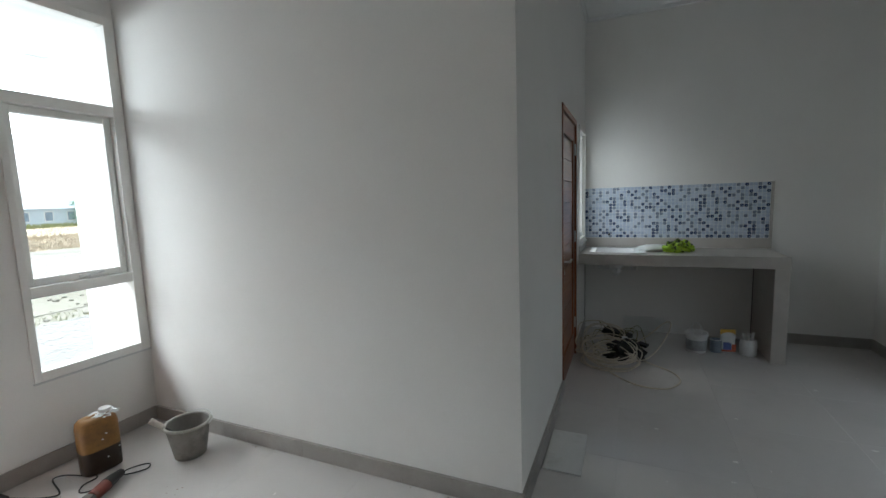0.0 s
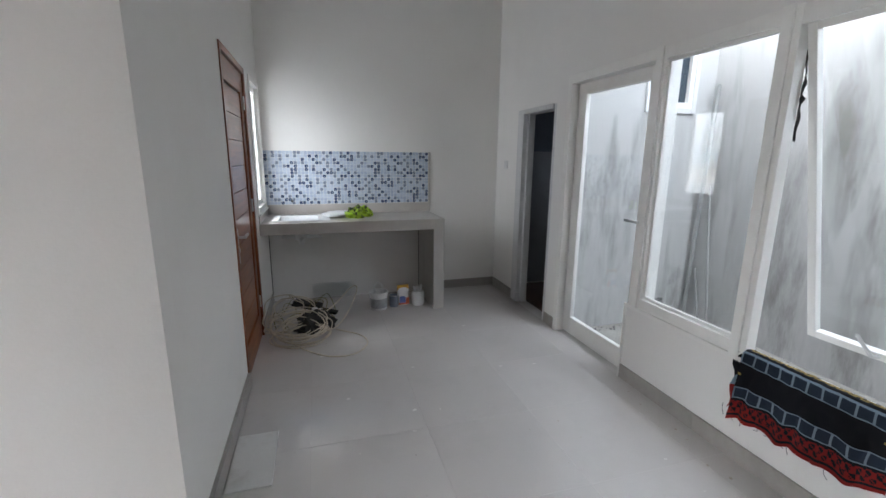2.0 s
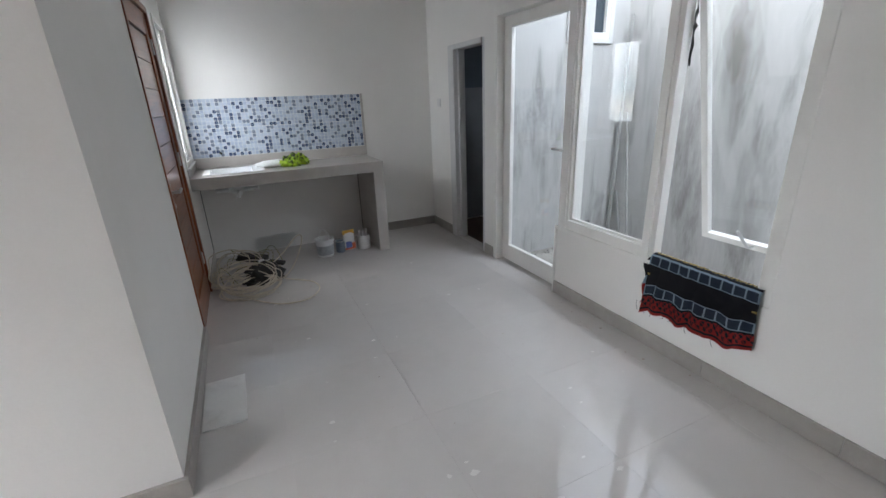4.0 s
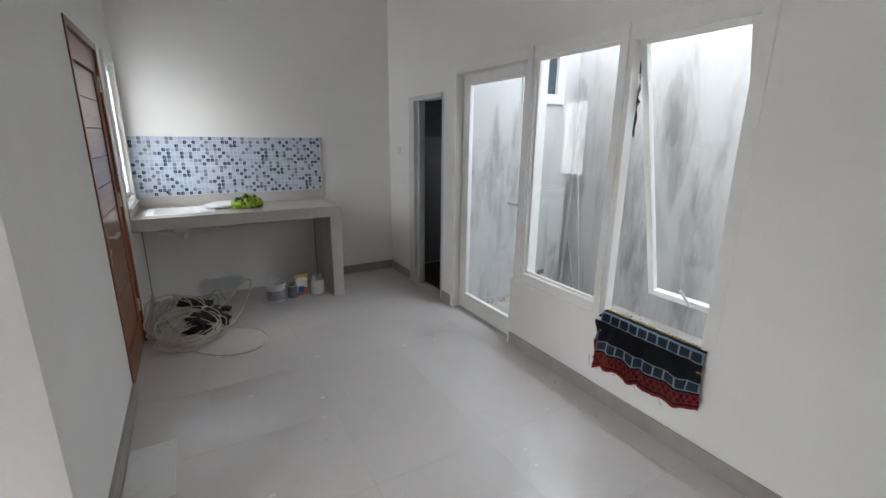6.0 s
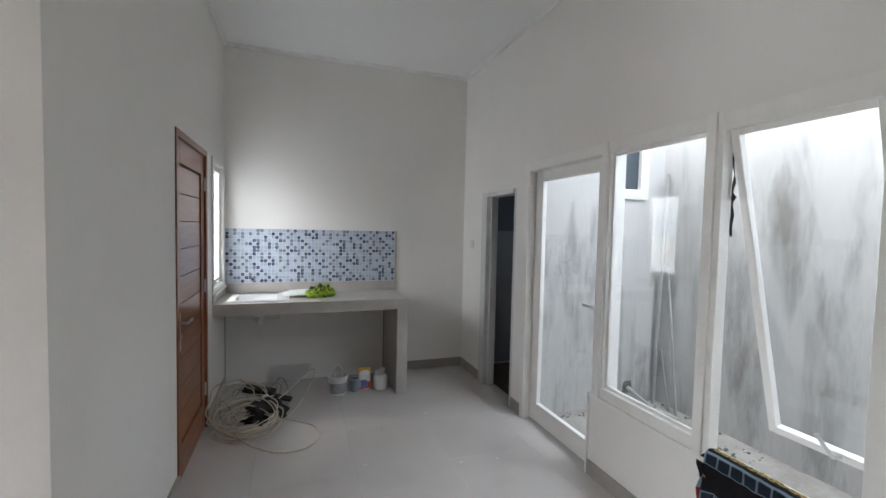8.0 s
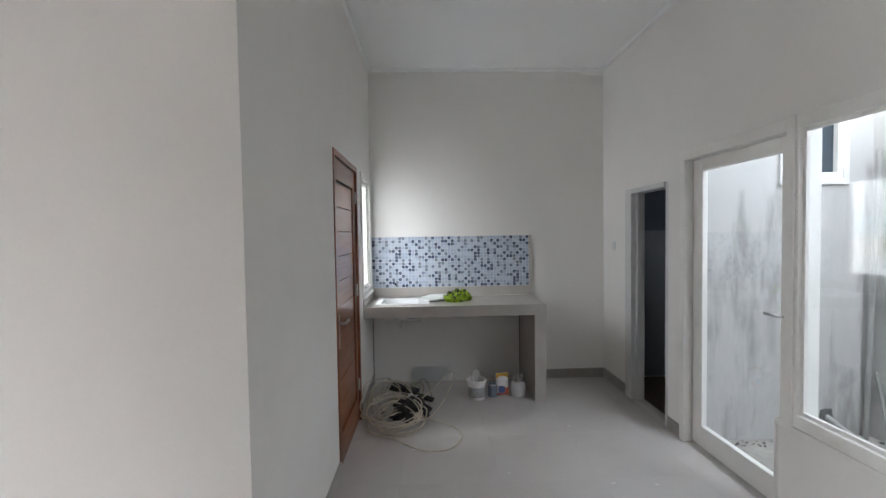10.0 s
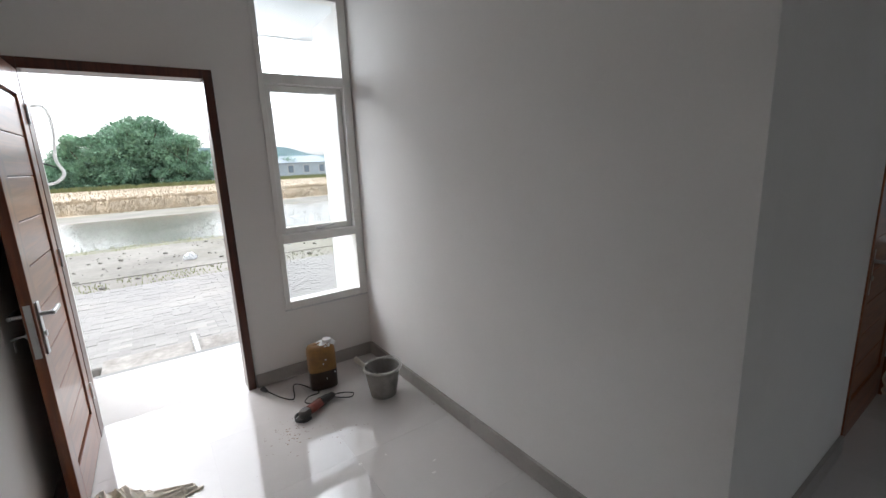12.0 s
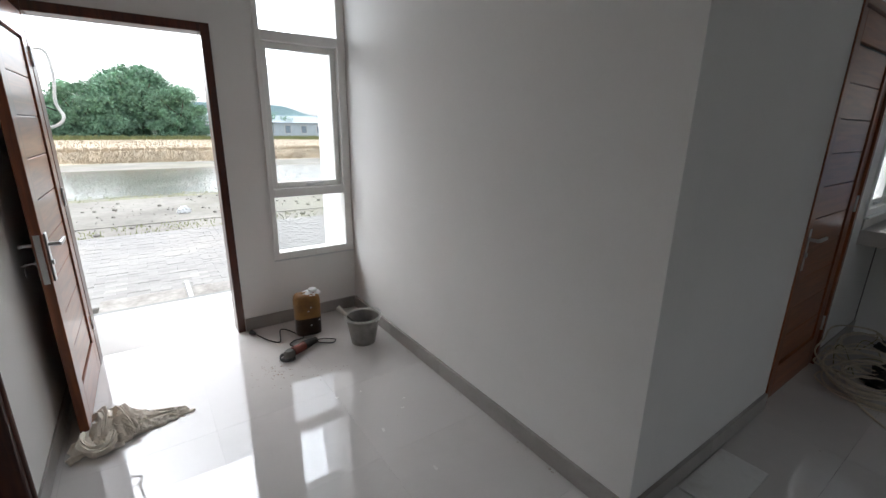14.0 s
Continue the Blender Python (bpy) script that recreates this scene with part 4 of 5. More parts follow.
# ---- patterned cloth over the window sill ----
def draped_cloth():
    K = [material("cloth_black", (0.012, 0.012, 0.016), 0.9, vary=0.3, fine=300, bump=0.2), material("cloth_blue", (0.27, 0.35, 0.43), 0.9, vary=0.2, fine=300, bump=0.2),
         material("cloth_red", (0.33, 0.022, 0.018), 0.9, vary=0.25, fine=300, bump=0.2), material("cloth_gold", (0.45, 0.32, 0.10), 0.9, vary=0.25, fine=300, bump=0.2),
         material("cloth_navy", (0.03, 0.045, 0.075), 0.9, vary=0.3, fine=300, bump=0.2)]
    nu, nv = 132, 72
    profile = [(XR + 0.045, 0.588), (XR + 0.02, 0.596), (XR - 0.012, 0.600), (XR - 0.030, 0.585), (XR - 0.034, 0.54), (XR - 0.030, 0.44), (XR - 0.028, 0.34), (XR - 0.030, 0.252)]
    length = [0.0]
    for a, b in zip(profile, profile[1:]):
        length.append(length[-1] + math.dist(a, b))

    def along(s):
        s *= length[-1]
        for k in range(len(profile) - 1):
            if s <= length[k + 1] or k == len(profile) - 2:
                u = (s - length[k]) / (length[k + 1] - length[k])
                return profile[k][0] + u * (profile[k + 1][0] - profile[k][0]), profile[k][1] + u * (profile[k + 1][1] - profile[k][1])
    bm = bmesh.new()
    grid = []
    for j in range(nv + 1):
        v = j / nv
        x, z = along(v)
        hang = max(0, v - 0.3)
        row = []
        for i in range(nu + 1):
            u = i / nu
            y = -0.055 - 0.59 * u + hang * (0.03 * (1 - u) - 0.02 * u) + 0.006 * noise.noise((u * 3, v * 5, 2))
            wave = hang * (0.018 * math.sin(u * 17 + 2 * v) + 0.012 * math.sin(u * 31 + 1)) + 0.008 * noise.noise((u * 9, v * 6, 5))
            drop = hang * (0.06 * math.sin(u * 5.5 + 0.6) + 0.02 * math.sin(u * 13) + 0.02 * math.sin(u * 29) - 0.02)
            row.append(bm.verts.new((x - abs(wave) - 0.004, y, z + drop * 0.6 + hang * (0.15 * u - 0.06) + 0.004 * noise.noise((u * 12, v * 9, 1)))))
        grid.append(row)
    for j in range(nv):
        v = (j + 0.5) / nv
        for i in range(nu):
            f = bm.faces.new((grid[j][i], grid[j][i + 1], grid[j + 1][i + 1], grid[j + 1][i]))
            c = 0
            if v < 0.11:
                c = 3 if (i // 3 + j // 2) % 3 else 0
            elif 0.17 < v < 0.32 or 0.60 < v < 0.75:
                lo, hi = (0.17, 0.32) if v < 0.5 else (0.60, 0.75)
                c = 4 if 1 < i % 13 and lo + 0.018 < v < hi - 0.018 else 1
            elif 0.43 < v < 0.455:
                c = 3 if i < 4 or i > 126 else 0
            elif v > 0.775:
                c = 2
                if v < 0.92 and ((i + (3 if (j // 5) % 2 else 0)) % 7 < 3) == ((j % 5) < 2):
                    c = 0 if (i * 7 + j * 3) % 5 else 2
                if 0.925 < v < 0.955:
                    c = 0
            f.material_index = c
            f.smooth = True
    data = bpy.data.meshes.new("patterned_cloth")
    bmesh.ops.solidify(bm, geom=bm.faces, thickness=0.0025)
    bm.to_mesh(data)
    bm.free()
    for m in K:
        data.materials.append(m)
    return data, K


data, K = draped_cloth()
cloth = thing("sarong", "black cloth with blue squares and red border over the sill", "cloth")
ob = new("fabric", data)
ob.parent = cloth
under, gx = bmesh.new(), XR - 0.012
cols = [[under.verts.new((gx - 0.006 * math.sin(3 * k + r), -0.07 + 0.065 * k / 6 + 0.012 * math.sin(r * 1.3) * (k / 6), 0.56 - 0.30 * r / 10 - 0.012 * math.sin(k * 1.1))) for r in range(11)] for k in range(7)]
for p, q in zip(cols, cols[1:]):
    for r in range(10):
        under.faces.new((p[r], q[r], q[r + 1], p[r + 1])).material_index = 0 if r < 4 else 1 if r < 6 else 2
bmesh.ops.solidify(under, geom=under.faces, thickness=0.0025)
layer = part("under_layer", under, K[0], cloth, "lower layer of the cloth with red border", True)
for m in K[1:3]:
    layer.data.materials.append(m)
rng = random.Random(8)
bm = bmesh.new()
for k in range(12):
    y = 0.04 - 0.58 * rng.random()
    z = 0.252 + 0.012 * rng.random()
    cable(bm, [(XR - 0.034, y, z + 0.02), (XR - 0.036, y + rng.uniform(-0.008, 0.008), z - 0.012), (XR - 0.034, y + rng.uniform(-0.015, 0.015), z - 0.015 - 0.03 * rng.random())], 0.0011, 5, 3)
part("fringe", bm, K[0], cloth, "loose dark threads")["kind"] = "stuff"

# torn black plastic caught beside the open sash
bm = bmesh.new()
prev = None
for k in range(25):
    u = k / 24
    w = 0.006 + 0.045 * abs(noise.noise((u * 7, 0, 3))) * (1 if u < 0.65 else 0.2)
    c = Vector((XR + 0.05 + 0.015 * noise.noise((u * 6, 1, 0)), -0.053 - 0.012 * noise.noise((u * 5, 4, 0)), 2.055 - 0.48 * u))
    pair = [bm.verts.new(c + Vector((0.01 * math.sin(9 * u), -w, 0.0))), bm.verts.new(c + Vector((0, w * 0.3, 0.008 * math.sin(20 * u))))]
    if prev:
        bm.faces.new((prev[0], prev[1], pair[1], pair[0]))
    prev = pair
bmesh.ops.solidify(bm, geom=bm.faces, thickness=0.002)
tagged(part("plastic_strip", bm, BLACKPL), "torn black plastic strip caught beside the open window", "plastic scrap")


# ---- things near the front door ----
def loft(rows, seg=28, power=4.0):
    """Rounded-box rings: rows of (half width, half depth, height, shift)."""
    bm = bmesh.new()
    rings = []
    for a, b, z, s in rows:
        ringv = []
        for k in range(seg):
            t = 2 * math.pi * k / seg
            c, d = math.cos(t), math.sin(t)
            ringv.append(bm.verts.new((s + a * math.copysign(abs(c) ** (2 / power), c), b * math.copysign(abs(d) ** (2 / power), d), z)))
        rings.append(ringv)
    for p, q in zip(rings, rings[1:]):
        for k in range(seg):
            bm.faces.new((p[k], p[(k + 1) % seg], q[(k + 1) % seg], q[k]))
    bm.faces.new(rings[0][::-1])
    bm.faces.new(rings[-1])
    return bm


can = thing("jerrycan", "dirty amber plastic jerrycan partly filled with dark liquid", "jerrycan", at=(-2.345, -0.515, 0))
can.rotation_euler = (0, 0, radians(262))
can.scale = (1.08, 1.08, 1.0)
part("lower_body", loft([(0.075, 0.050, 0, 0), (0.086, 0.060, 0.010, 0), (0.088, 0.062, 0.14, 0)]), OIL, can, "lower part dark with liquid", True)
part("upper_body", loft([(0.088, 0.062, 0.14, 0), (0.088, 0.062, 0.27, 0), (0.084, 0.058, 0.30, 0), (0.070, 0.045, 0.318, 0), (0.05, 0.03, 0.322, 0)]), AMBER, can, "", True)
bm = cable(bmesh.new(), [(0.075, 0, 0.285), (0.055, 0, 0.308), (0.0, 0, 0.322), (-0.02, 0, 0.305)], 0.011, 10)
part("grip", bm, AMBER, can, "", True)
part("neck", lathe(bmesh.new(), [(0.024, 0.305), (0.024, 0.335)], (-0.045, 0, 0), 20), AMBER, can, "", True)
part("cap", lathe(bmesh.new(), [(0.028, 0.330), (0.029, 0.333), (0.028, 0.350), (0.02, 0.354)], (-0.045, 0, 0), 24), WHITEPL, can, "white screw cap", True)
part("plastic_scrap", lump(bmesh.new(), (-0.035, 0, 0.312), (0.045, 0.036, 0.012), 9.2, 0.8, 4, 3.5), SHEET, can, "torn white plastic round the neck", True)
for k in range(7):
    a, z = rng.uniform(-0.07, 0.07), rng.uniform(0.05, 0.26)
    bm = lathe(bmesh.new(), [(0.005, -0.001), (0.004, 0.002)], seg=8)
    ob = part("paint_spot", bm, SHEET, can)
    ob.matrix_basis = pose(a, -0.062 if k % 2 else 0.062, z, 90 if k % 2 else -90)

bucket = thing("mortar_bucket", "grey plastic mortar bucket crusted with cement", "bucket", at=(-1.985, -0.225, 0))
bucket.rotation_euler = (0, 0, radians(20))
bucket.scale = (0.89, 0.89, 0.89)
part("body", lathe(bmesh.new(), [(0.093, 0.0), (0.097, 0.004), (0.112, 0.09), (0.134, 0.225), (0.130, 0.225), (0.108, 0.09), (0.090, 0.01)], seg=40), GREYPL, bucket, "", True)
part("rim", lathe(bmesh.new(), [(0.133, 0.212), (0.141, 0.216), (0.146, 0.226), (0.142, 0.234), (0.130, 0.232), (0.128, 0.222)], caps=False, seg=40), PALERIM, bucket, "rim pale with dried cement", True)
part("cement", lathe(bmesh.new(), [(0.098, 0.03), (0.104, 0.08), (0.06, 0.09), (0.01, 0.085)], seg=40), CEMENT, bucket, "dark set cement inside", True)
part("handle", cable(bmesh.new(), [(0.145, 0.0, 0.215), (0.13, 0.07, 0.222), (0.07, 0.142, 0.232), (0.0, 0.158, 0.240), (-0.07, 0.142, 0.232), (-0.13, 0.07, 0.222), (-0.145, 0.0, 0.215)], 0.003), STEEL, bucket, "thin wire handle", True)
trowel = thing("trowel", "wooden-handled trowel resting in the bucket", "trowel", at=(-1.985, -0.225, 0))
trowel.scale = (0.89, 0.89, 0.89)
bm = bmesh.new()
rod(bm, (-0.085, -0.105, 0.225), (-0.13, -0.16, 0.292), 0.016, 0.020)
part("grip", bm, wood("pale_wood", (0.62, 0.58, 0.52), (0.46, 0.42, 0.36), 0.6, coat=0.0), trowel, "pale wooden handle", True)
bm = bmesh.new()
rod(bm, (-0.04, -0.05, 0.16), (-0.085, -0.105, 0.225), 0.005)
box(bm, -0.05, 0.05, -0.03, 0.03, -0.002, 0.002, 0.001, pose(-0.01, -0.02, 0.12, 20, 48, 50))
part("blade", bm, CEMENT, trowel, "cement-covered blade")

grinder = thing("angle_grinder", "red and black angle grinder with dusty metal head", "power tool", at=(-2.035, -0.735, 0))
grinder.rotation_euler = (0, 0, math.atan2(0.33, -0.16))
grinder.scale = (0.88, 0.88, 0.88)
bm = bmesh.new()
rod(bm, (0.02, 0, 0.042), (0.13, 0, 0.045), 0.034, 0.036, 20)
part("motor_casing", bm, REDPL, grinder, "red motor casing", True)
bm = bmesh.new()
rod(bm, (0.13, 0, 0.045), (0.20, 0, 0.042), 0.037, 0.032, 20)
rod(bm, (0.20, 0, 0.042), (0.26, 0, 0.038), 0.030, 0.024, 20)
part("rear_grip", bm, BLACKPL, grinder, "black rear grip", True)
bm = loft([(0.032, 0.028, 0.012, 0), (0.042, 0.034, 0.02, 0), (0.042, 0.034, 0.055, 0), (0.03, 0.026, 0.072, 0)], 24, 3)
ob = part("gear_head", bm, ALU, grinder, "dusty metal gear head", True)
ob.location = (-0.015, 0, 0)
bm = bmesh.new()
N = 20
inner, outer = [], []
for k in range(N + 1):
    a = math.pi * (0.35 + 1.25 * k / N)
    for r, rowv in ((0.056, inner), (0.062, outer)):
        rowv.append((bm.verts.new((-0.03 + r * math.cos(a), r * math.sin(a), 0.012)), bm.verts.new((-0.03 + r * math.cos(a), r * math.sin(a), 0.036))))
for k in range(N):
    for rowv in (inner, outer):
        bm.faces.new((rowv[k][0], rowv[k + 1][0], rowv[k + 1][1], rowv[k][1]))
    bm.faces.new((inner[k][1], inner[k + 1][1], outer[k + 1][1], outer[k][1]))
part("disc_guard", bm, BLACKPL, grinder, "black disc guard")
part("disc", lathe(bmesh.new(), [(0.05, 0.006), (0.05, 0.010), (0.012, 0.013)], (-0.03, 0, 0), 32), ALU, grinder, "", True)
part("cord", cable(bmesh.new(), [(0.25, 0, 0.037), (0.31, -0.02, 0.03), (0.36, -0.06, 0.02), (0.38, -0.10, 0.012), (0.34, -0.11, 0.006), (0.30, -0.05, 0.006), (0.27, 0.03, 0.006), (0.20, 0.09, 0.006), (0.14, 0.10, 0.006),
                                 (0.13, 0.16, 0.006), (0.20, 0.19, 0.006), (0.27, 0.16, 0.006), (0.30, 0.20, 0.006)], 0.0042), RUBBER, grinder, "black rubber cord", True)
flex = thing("power_plug", "black mains plug on a short flex", "plug")
part("cord", cable(bmesh.new(), [(-2.35, -0.60, 0.006), (-2.42, -0.66, 0.03), (-2.45, -0.70, 0.02), (-2.30, -0.74, 0.006), (-2.36, -0.80, 0.006), (-2.46, -0.85, 0.014), (-2.52, -0.875, 0.018)], 0.0042), RUBBER, flex, "", True)
bm = bmesh.new()
rod(bm, (-2.50, -0.87, 0.019), (-2.545, -0.885, 0.020), 0.011, 0.019, 14)
rod(bm, (-2.55, -0.877, 0.020), (-2.566, -0.882, 0.020), 0.0024, None, 8)
rod(bm, (-2.545, -0.897, 0.020), (-2.561, -0.902, 0.020), 0.0024, None, 8)
part("plug_body", bm, RUBBER, flex, "", True)


def fold(bm, points, r0, r1, flat, seed, steps=16, seg=56):
    """One soft roll of cloth along a line, with creases."""
    p = [Vector(q) for q in points]
    line = []
    for i in range(len(p) - 1):
        a, b, c, d = p[max(i - 1, 0)], p[i], p[i + 1], p[min(i + 2, len(p) - 1)]
        for s in range(steps):
            u = s / steps
            line.append(0.5 * (2 * b + (c - a) * u + (2 * a - 5 * b + 4 * c - d) * u * u + (3 * b - a - 3 * c + d) * u ** 3))
    line.append(p[-1])
    rings, n = [], len(line)
    for i, q in enumerate(line):
        way = line[min(i + 1, n - 1)] - line[max(i - 1, 0)]
        way.z = 0
        side = Vector((-way.y, way.x, 0)).normalized()
        u = i / (n - 1)
        r = (r0 + (r1 - r0) * u) * (0.55 + 0.45 * math.sin(math.pi * min(1, max(0, 0.1 + 0.85 * u))) ** 0.5)
        ringv = []
        for k in range(seg):
            a = 2 * math.pi * k / seg
            s = Vector((math.cos(a), math.sin(a), 0))
            crease = 0.42 * math.sin(5 * a + 3 * noise.noise((u * 3, seed, 1)) + seed) + 0.34 * math.sin(11 * a + 7 * u + seed * 2)
            rough = 0.45 * noise.noise((s.x * 1.6 + seed, s.y * 1.6, u * 5)) + 0.2 * noise.noise((s.x * 4, s.y * 4 + seed, u * 13))
            rr = r * (1 + (crease * 0.7 + rough * 1.15))
            v = q + side * rr * s.x + Vector((0, 0, rr * flat * s.y))
            v.z = max(0.002, v.z)
            ringv.append(bm.verts.new(v))
        rings.append(ringv)
    for a, b in zip(rings, rings[1:]):
        for k in range(seg):
            bm.faces.new((a[k], a[(k + 1) % seg], b[(k + 1) % seg], b[k]))
    bm.faces.new(rings[0][::-1])
    bm.faces.new(rings[-1])


def rag_sheet(bm, outline, step=0.0045):
    """A crumpled sheet: its height rises from the outline in creased, winding folds."""
    def inside(x, y):
        hit, near = False, 9.0
        for (ax, ay), (bx, by) in zip(outline, outline[1:] + outline[:1]):
            if (ay > y) != (by > y) and x < ax + (y - ay) * (bx - ax) / (by - ay):
                hit = not hit
            u = max(0.0, min(1.0, ((x - ax) * (bx - ax) + (y - ay) * (by - ay)) / ((bx - ax) ** 2 + (by - ay) ** 2)))
            near = min(near, math.hypot(x - ax - u * (bx - ax), y - ay - u * (by - ay)))
        return near if hit else -near
    xa, ya = min(p[0] for p in outline) - 0.03, min(p[1] for p in outline) - 0.03
    nx, ny = int((max(p[0] for p in outline) + 0.03 - xa) / step), int((max(p[1] for p in outline) + 0.03 - ya) / step)
    grid = {}
    for i in range(nx):
        for j in range(ny):
            x, y = xa + i * step, ya + j * step
            edge = 0.016 * noise.noise((x * 22, y * 22, 4)) + 0.008 * noise.noise((x * 60, y * 60, 7))
            d = inside(x, y) + edge
            if d < 0:
                continue
            w = Vector((x, y, 0)) + 0.05 * noise.noise_vector((x * 9, y * 9, 1.7)) + 0.012 * noise.noise_vector((x * 30, y * 30, 5))
            heap = math.exp(-((x + 1.80) / 0.13) ** 2 - ((y + 1.70) / 0.11) ** 2)
            tall = 0.026 + 0.095 * heap
            ridge = 1 - abs(noise.noise((w.x * 26, w.y * 8, 3.1))) * 3.4
            fine = 1 - abs(noise.noise((w.x * 44, w.y * 14, 8.4))) * 2.6
            z = tall * (1 - math.exp(-d / 0.03)) * max(0.12, 0.40 + 0.60 * ridge) + 0.012 * max(-0.3, fine) * (1 - math.exp(-d / 0.01))
            grid[i, j] = bm.verts.new((x, y, 0.004 + z))
    for (i, j), v in grid.items():
        q = [grid.get(k) for k in ((i, j), (i + 1, j), (i + 1, j + 1), (i, j + 1))]
        if all(q):
            bm.faces.new(q)
    bmesh.ops.delete(bm, geom=[v for v in bm.verts if not v.link_faces], context='VERTS')
    rim = [e for e in bm.edges if e.is_boundary]
    skirt = bmesh.ops.extrude_edge_only(bm, edges=rim)["geom"]
    for v in skirt:
        if isinstance(v, bmesh.types.BMVert):
            v.co.z = 0.001


bm = bmesh.new()
rag_sheet(bm, [(-1.60, -1.865), (-1.665, -1.80), (-1.63, -1.745), (-1.64, -1.66), (-1.70, -1.60), (-1.715, -1.48), (-1.765, -1.345), (-1.815, -1.365), (-1.845, -1.50),
               (-1.93, -1.60), (-1.97, -1.70), (-1.93, -1.785), (-1.84, -1.795), (-1.78, -1.87)])
fold(bm, [(-1.76, -1.80, 0.055), (-1.69, -1.805, 0.05), (-1.635, -1.765, 0.03), (-1.635, -1.715, 0.03), (-1.69, -1.69, 0.055)], 0.021, 0.021, 1.0, 5.5)
fold(bm, [(-1.90, -1.77, 0.05), (-1.83, -1.73, 0.10), (-1.76, -1.72, 0.10), (-1.69, -1.735, 0.055)], 0.024, 0.020, 1.0, 8.4)
fold(bm, [(-1.91, -1.67, 0.05), (-1.83, -1.65, 0.085), (-1.75, -1.62, 0.06), (-1.70, -1.60, 0.03)], 0.024, 0.018, 1.0, 3.7)
fold(bm, [(-1.80, -1.66, 0.075), (-1.775, -1.56, 0.036), (-1.785, -1.43, 0.02)], 0.017, 0.012, 0.8, 1.0)
fold(bm, [(-1.83, -1.64, 0.06), (-1.83, -1.54, 0.026), (-1.80, -1.39, 0.014)], 0.015, 0.010, 0.8, 6.1)
tagged(part("rag", bm, RAG, smooth=True), "crumpled dirty white cotton rag at the foot of the open door", "rag")

# cement crumbs and grit on the floor
rng = random.Random(3)
bm = bmesh.new()


def crumbs(n, x0, x1, y0, y1, big):
    for _ in range(n):
        s = big * (0.25 + rng.random() ** 3)
        x, y = rng.uniform(x0, x1), rng.uniform(y0, y1)
        v = bmesh.ops.create_icosphere(bm, subdivisions=1, radius=s)["verts"]
        for q in v:
            q.co = Vector((x + q.co.x * rng.uniform(0.7, 1.5), y + q.co.y * rng.uniform(0.7, 1.5), max(0.0002, q.co.z * 0.5 + 0.3 * s)))


crumbs(60, -2.5, -0.2, -0.04, -0.012, 0.006)
crumbs(50, 0.15, 2.3, -0.6, 2.4, 0.005)
crumbs(26, 2.0, 2.42, 1.9, 3.0, 0.007)
crumbs(30, -2.2, -1.9, -0.95, -0.75, 0.004)
crumbs(25, -2.4, -0.5, -1.6, -0.3, 0.003)
crumbs(14, 2.30, 2.44, -0.7, 0.7, 0.007)
tagged(part("floor_crumbs", bm, DEBRIS), "scattered crumbs of cement and grit on the floor", "debris", kind="stuff")
bm = bmesh.new()
for k in range(40):
    cx, cy = (rng.uniform(0.4, 2.2), rng.uniform(-0.7, 2.2)) if k < 32 else (rng.uniform(-2.3, -0.3), rng.uniform(-1.4, -0.2))
    r, n = rng.uniform(0.003, 0.013), 9
    st = rng.uniform(0, math.pi)
    bm.faces.new([bm.verts.new((cx + r * (0.5 + rng.random()) * math.cos(2 * math.pi * q / n) * (1 + math.cos(st)), cy + r * (0.5 + rng.random()) * math.sin(2 * math.pi * q / n), 0.0012)) for q in range(n)])
tagged(part("plaster_splashes", bm, material("dry_plaster", (0.66, 0.64, 0.61), 0.9, vary=0.1)), "dried splashes of plaster on the glossy floor", "stains", kind="stuff")

bm = bmesh.new()
for k in range(80):
    if k < 60:
        cx, cy = -1.93 + rng.gauss(0, 0.07), -0.86 + rng.gauss(0, 0.06)
    else:
        cx, cy = -1.76 + rng.gauss(0, 0.05), -0.62 + rng.gauss(0, 0.09)
    r = rng.uniform(0.001, 0.005)
    bm.faces.new([bm.verts.new((cx + r * (0.4 + rng.random()) * math.cos(2 * math.pi * q / 8), cy + 1.6 * r * (0.4 + rng.random()) * math.sin(2 * math.pi * q / 8), 0.0014 + 0.00001 * k)) for q in range(8)])
tagged(part("mud_smears", bm, material("dry_mud", (0.27, 0.21, 0.16), 0.95, vary=0.2, scale=30)), "brown smears of dried mud beside the power tool", "stains", kind="stuff")

# bedroom floor: flattened cardboard
for name, pts in (("cardboard_sheet", [(-1.68, -2.66), (-1.64, -2.20), (-2.30, -2.38), (-2.38, -2.84)]), ("cardboard_sheet", [(-2.37, -2.88), (-2.29, -2.40), (-2.85, -2.36), (-3.05, -2.76)])):
    bm = bmesh.new()
    bm.faces.new([bm.verts.new((x, y, 0.006 + 0.01 * (k % 2))) for k, (x, y) in enumerate(pts)])
    bmesh.ops.subdivide_edges(bm, edges=bm.edges, cuts=6, use_grid_fill=True)
    for v in bm.verts:
        v.co.z += 0.008 * (1 + noise.noise(v.co * 4))
    bmesh.ops.solidify(bm, geom=bm.faces, thickness=0.004)
    tagged(part(name, bm, CARD), "flattened brown cardboard lying on the bedroom floor", "cardboard", "cardboard on the bedroom floor")
bm = boxes((-0.035, 0.035, -0.025, 0.025, 0, 0.012), bevel=0.004)
ob = part("small_packet", bm, GREYBLUE)
ob.matrix_world = pose(-1.40, -2.16, 0.001, 0, 0, 30)
tagged(ob, "small grey-blue packet on the bedroom floor", "packet")

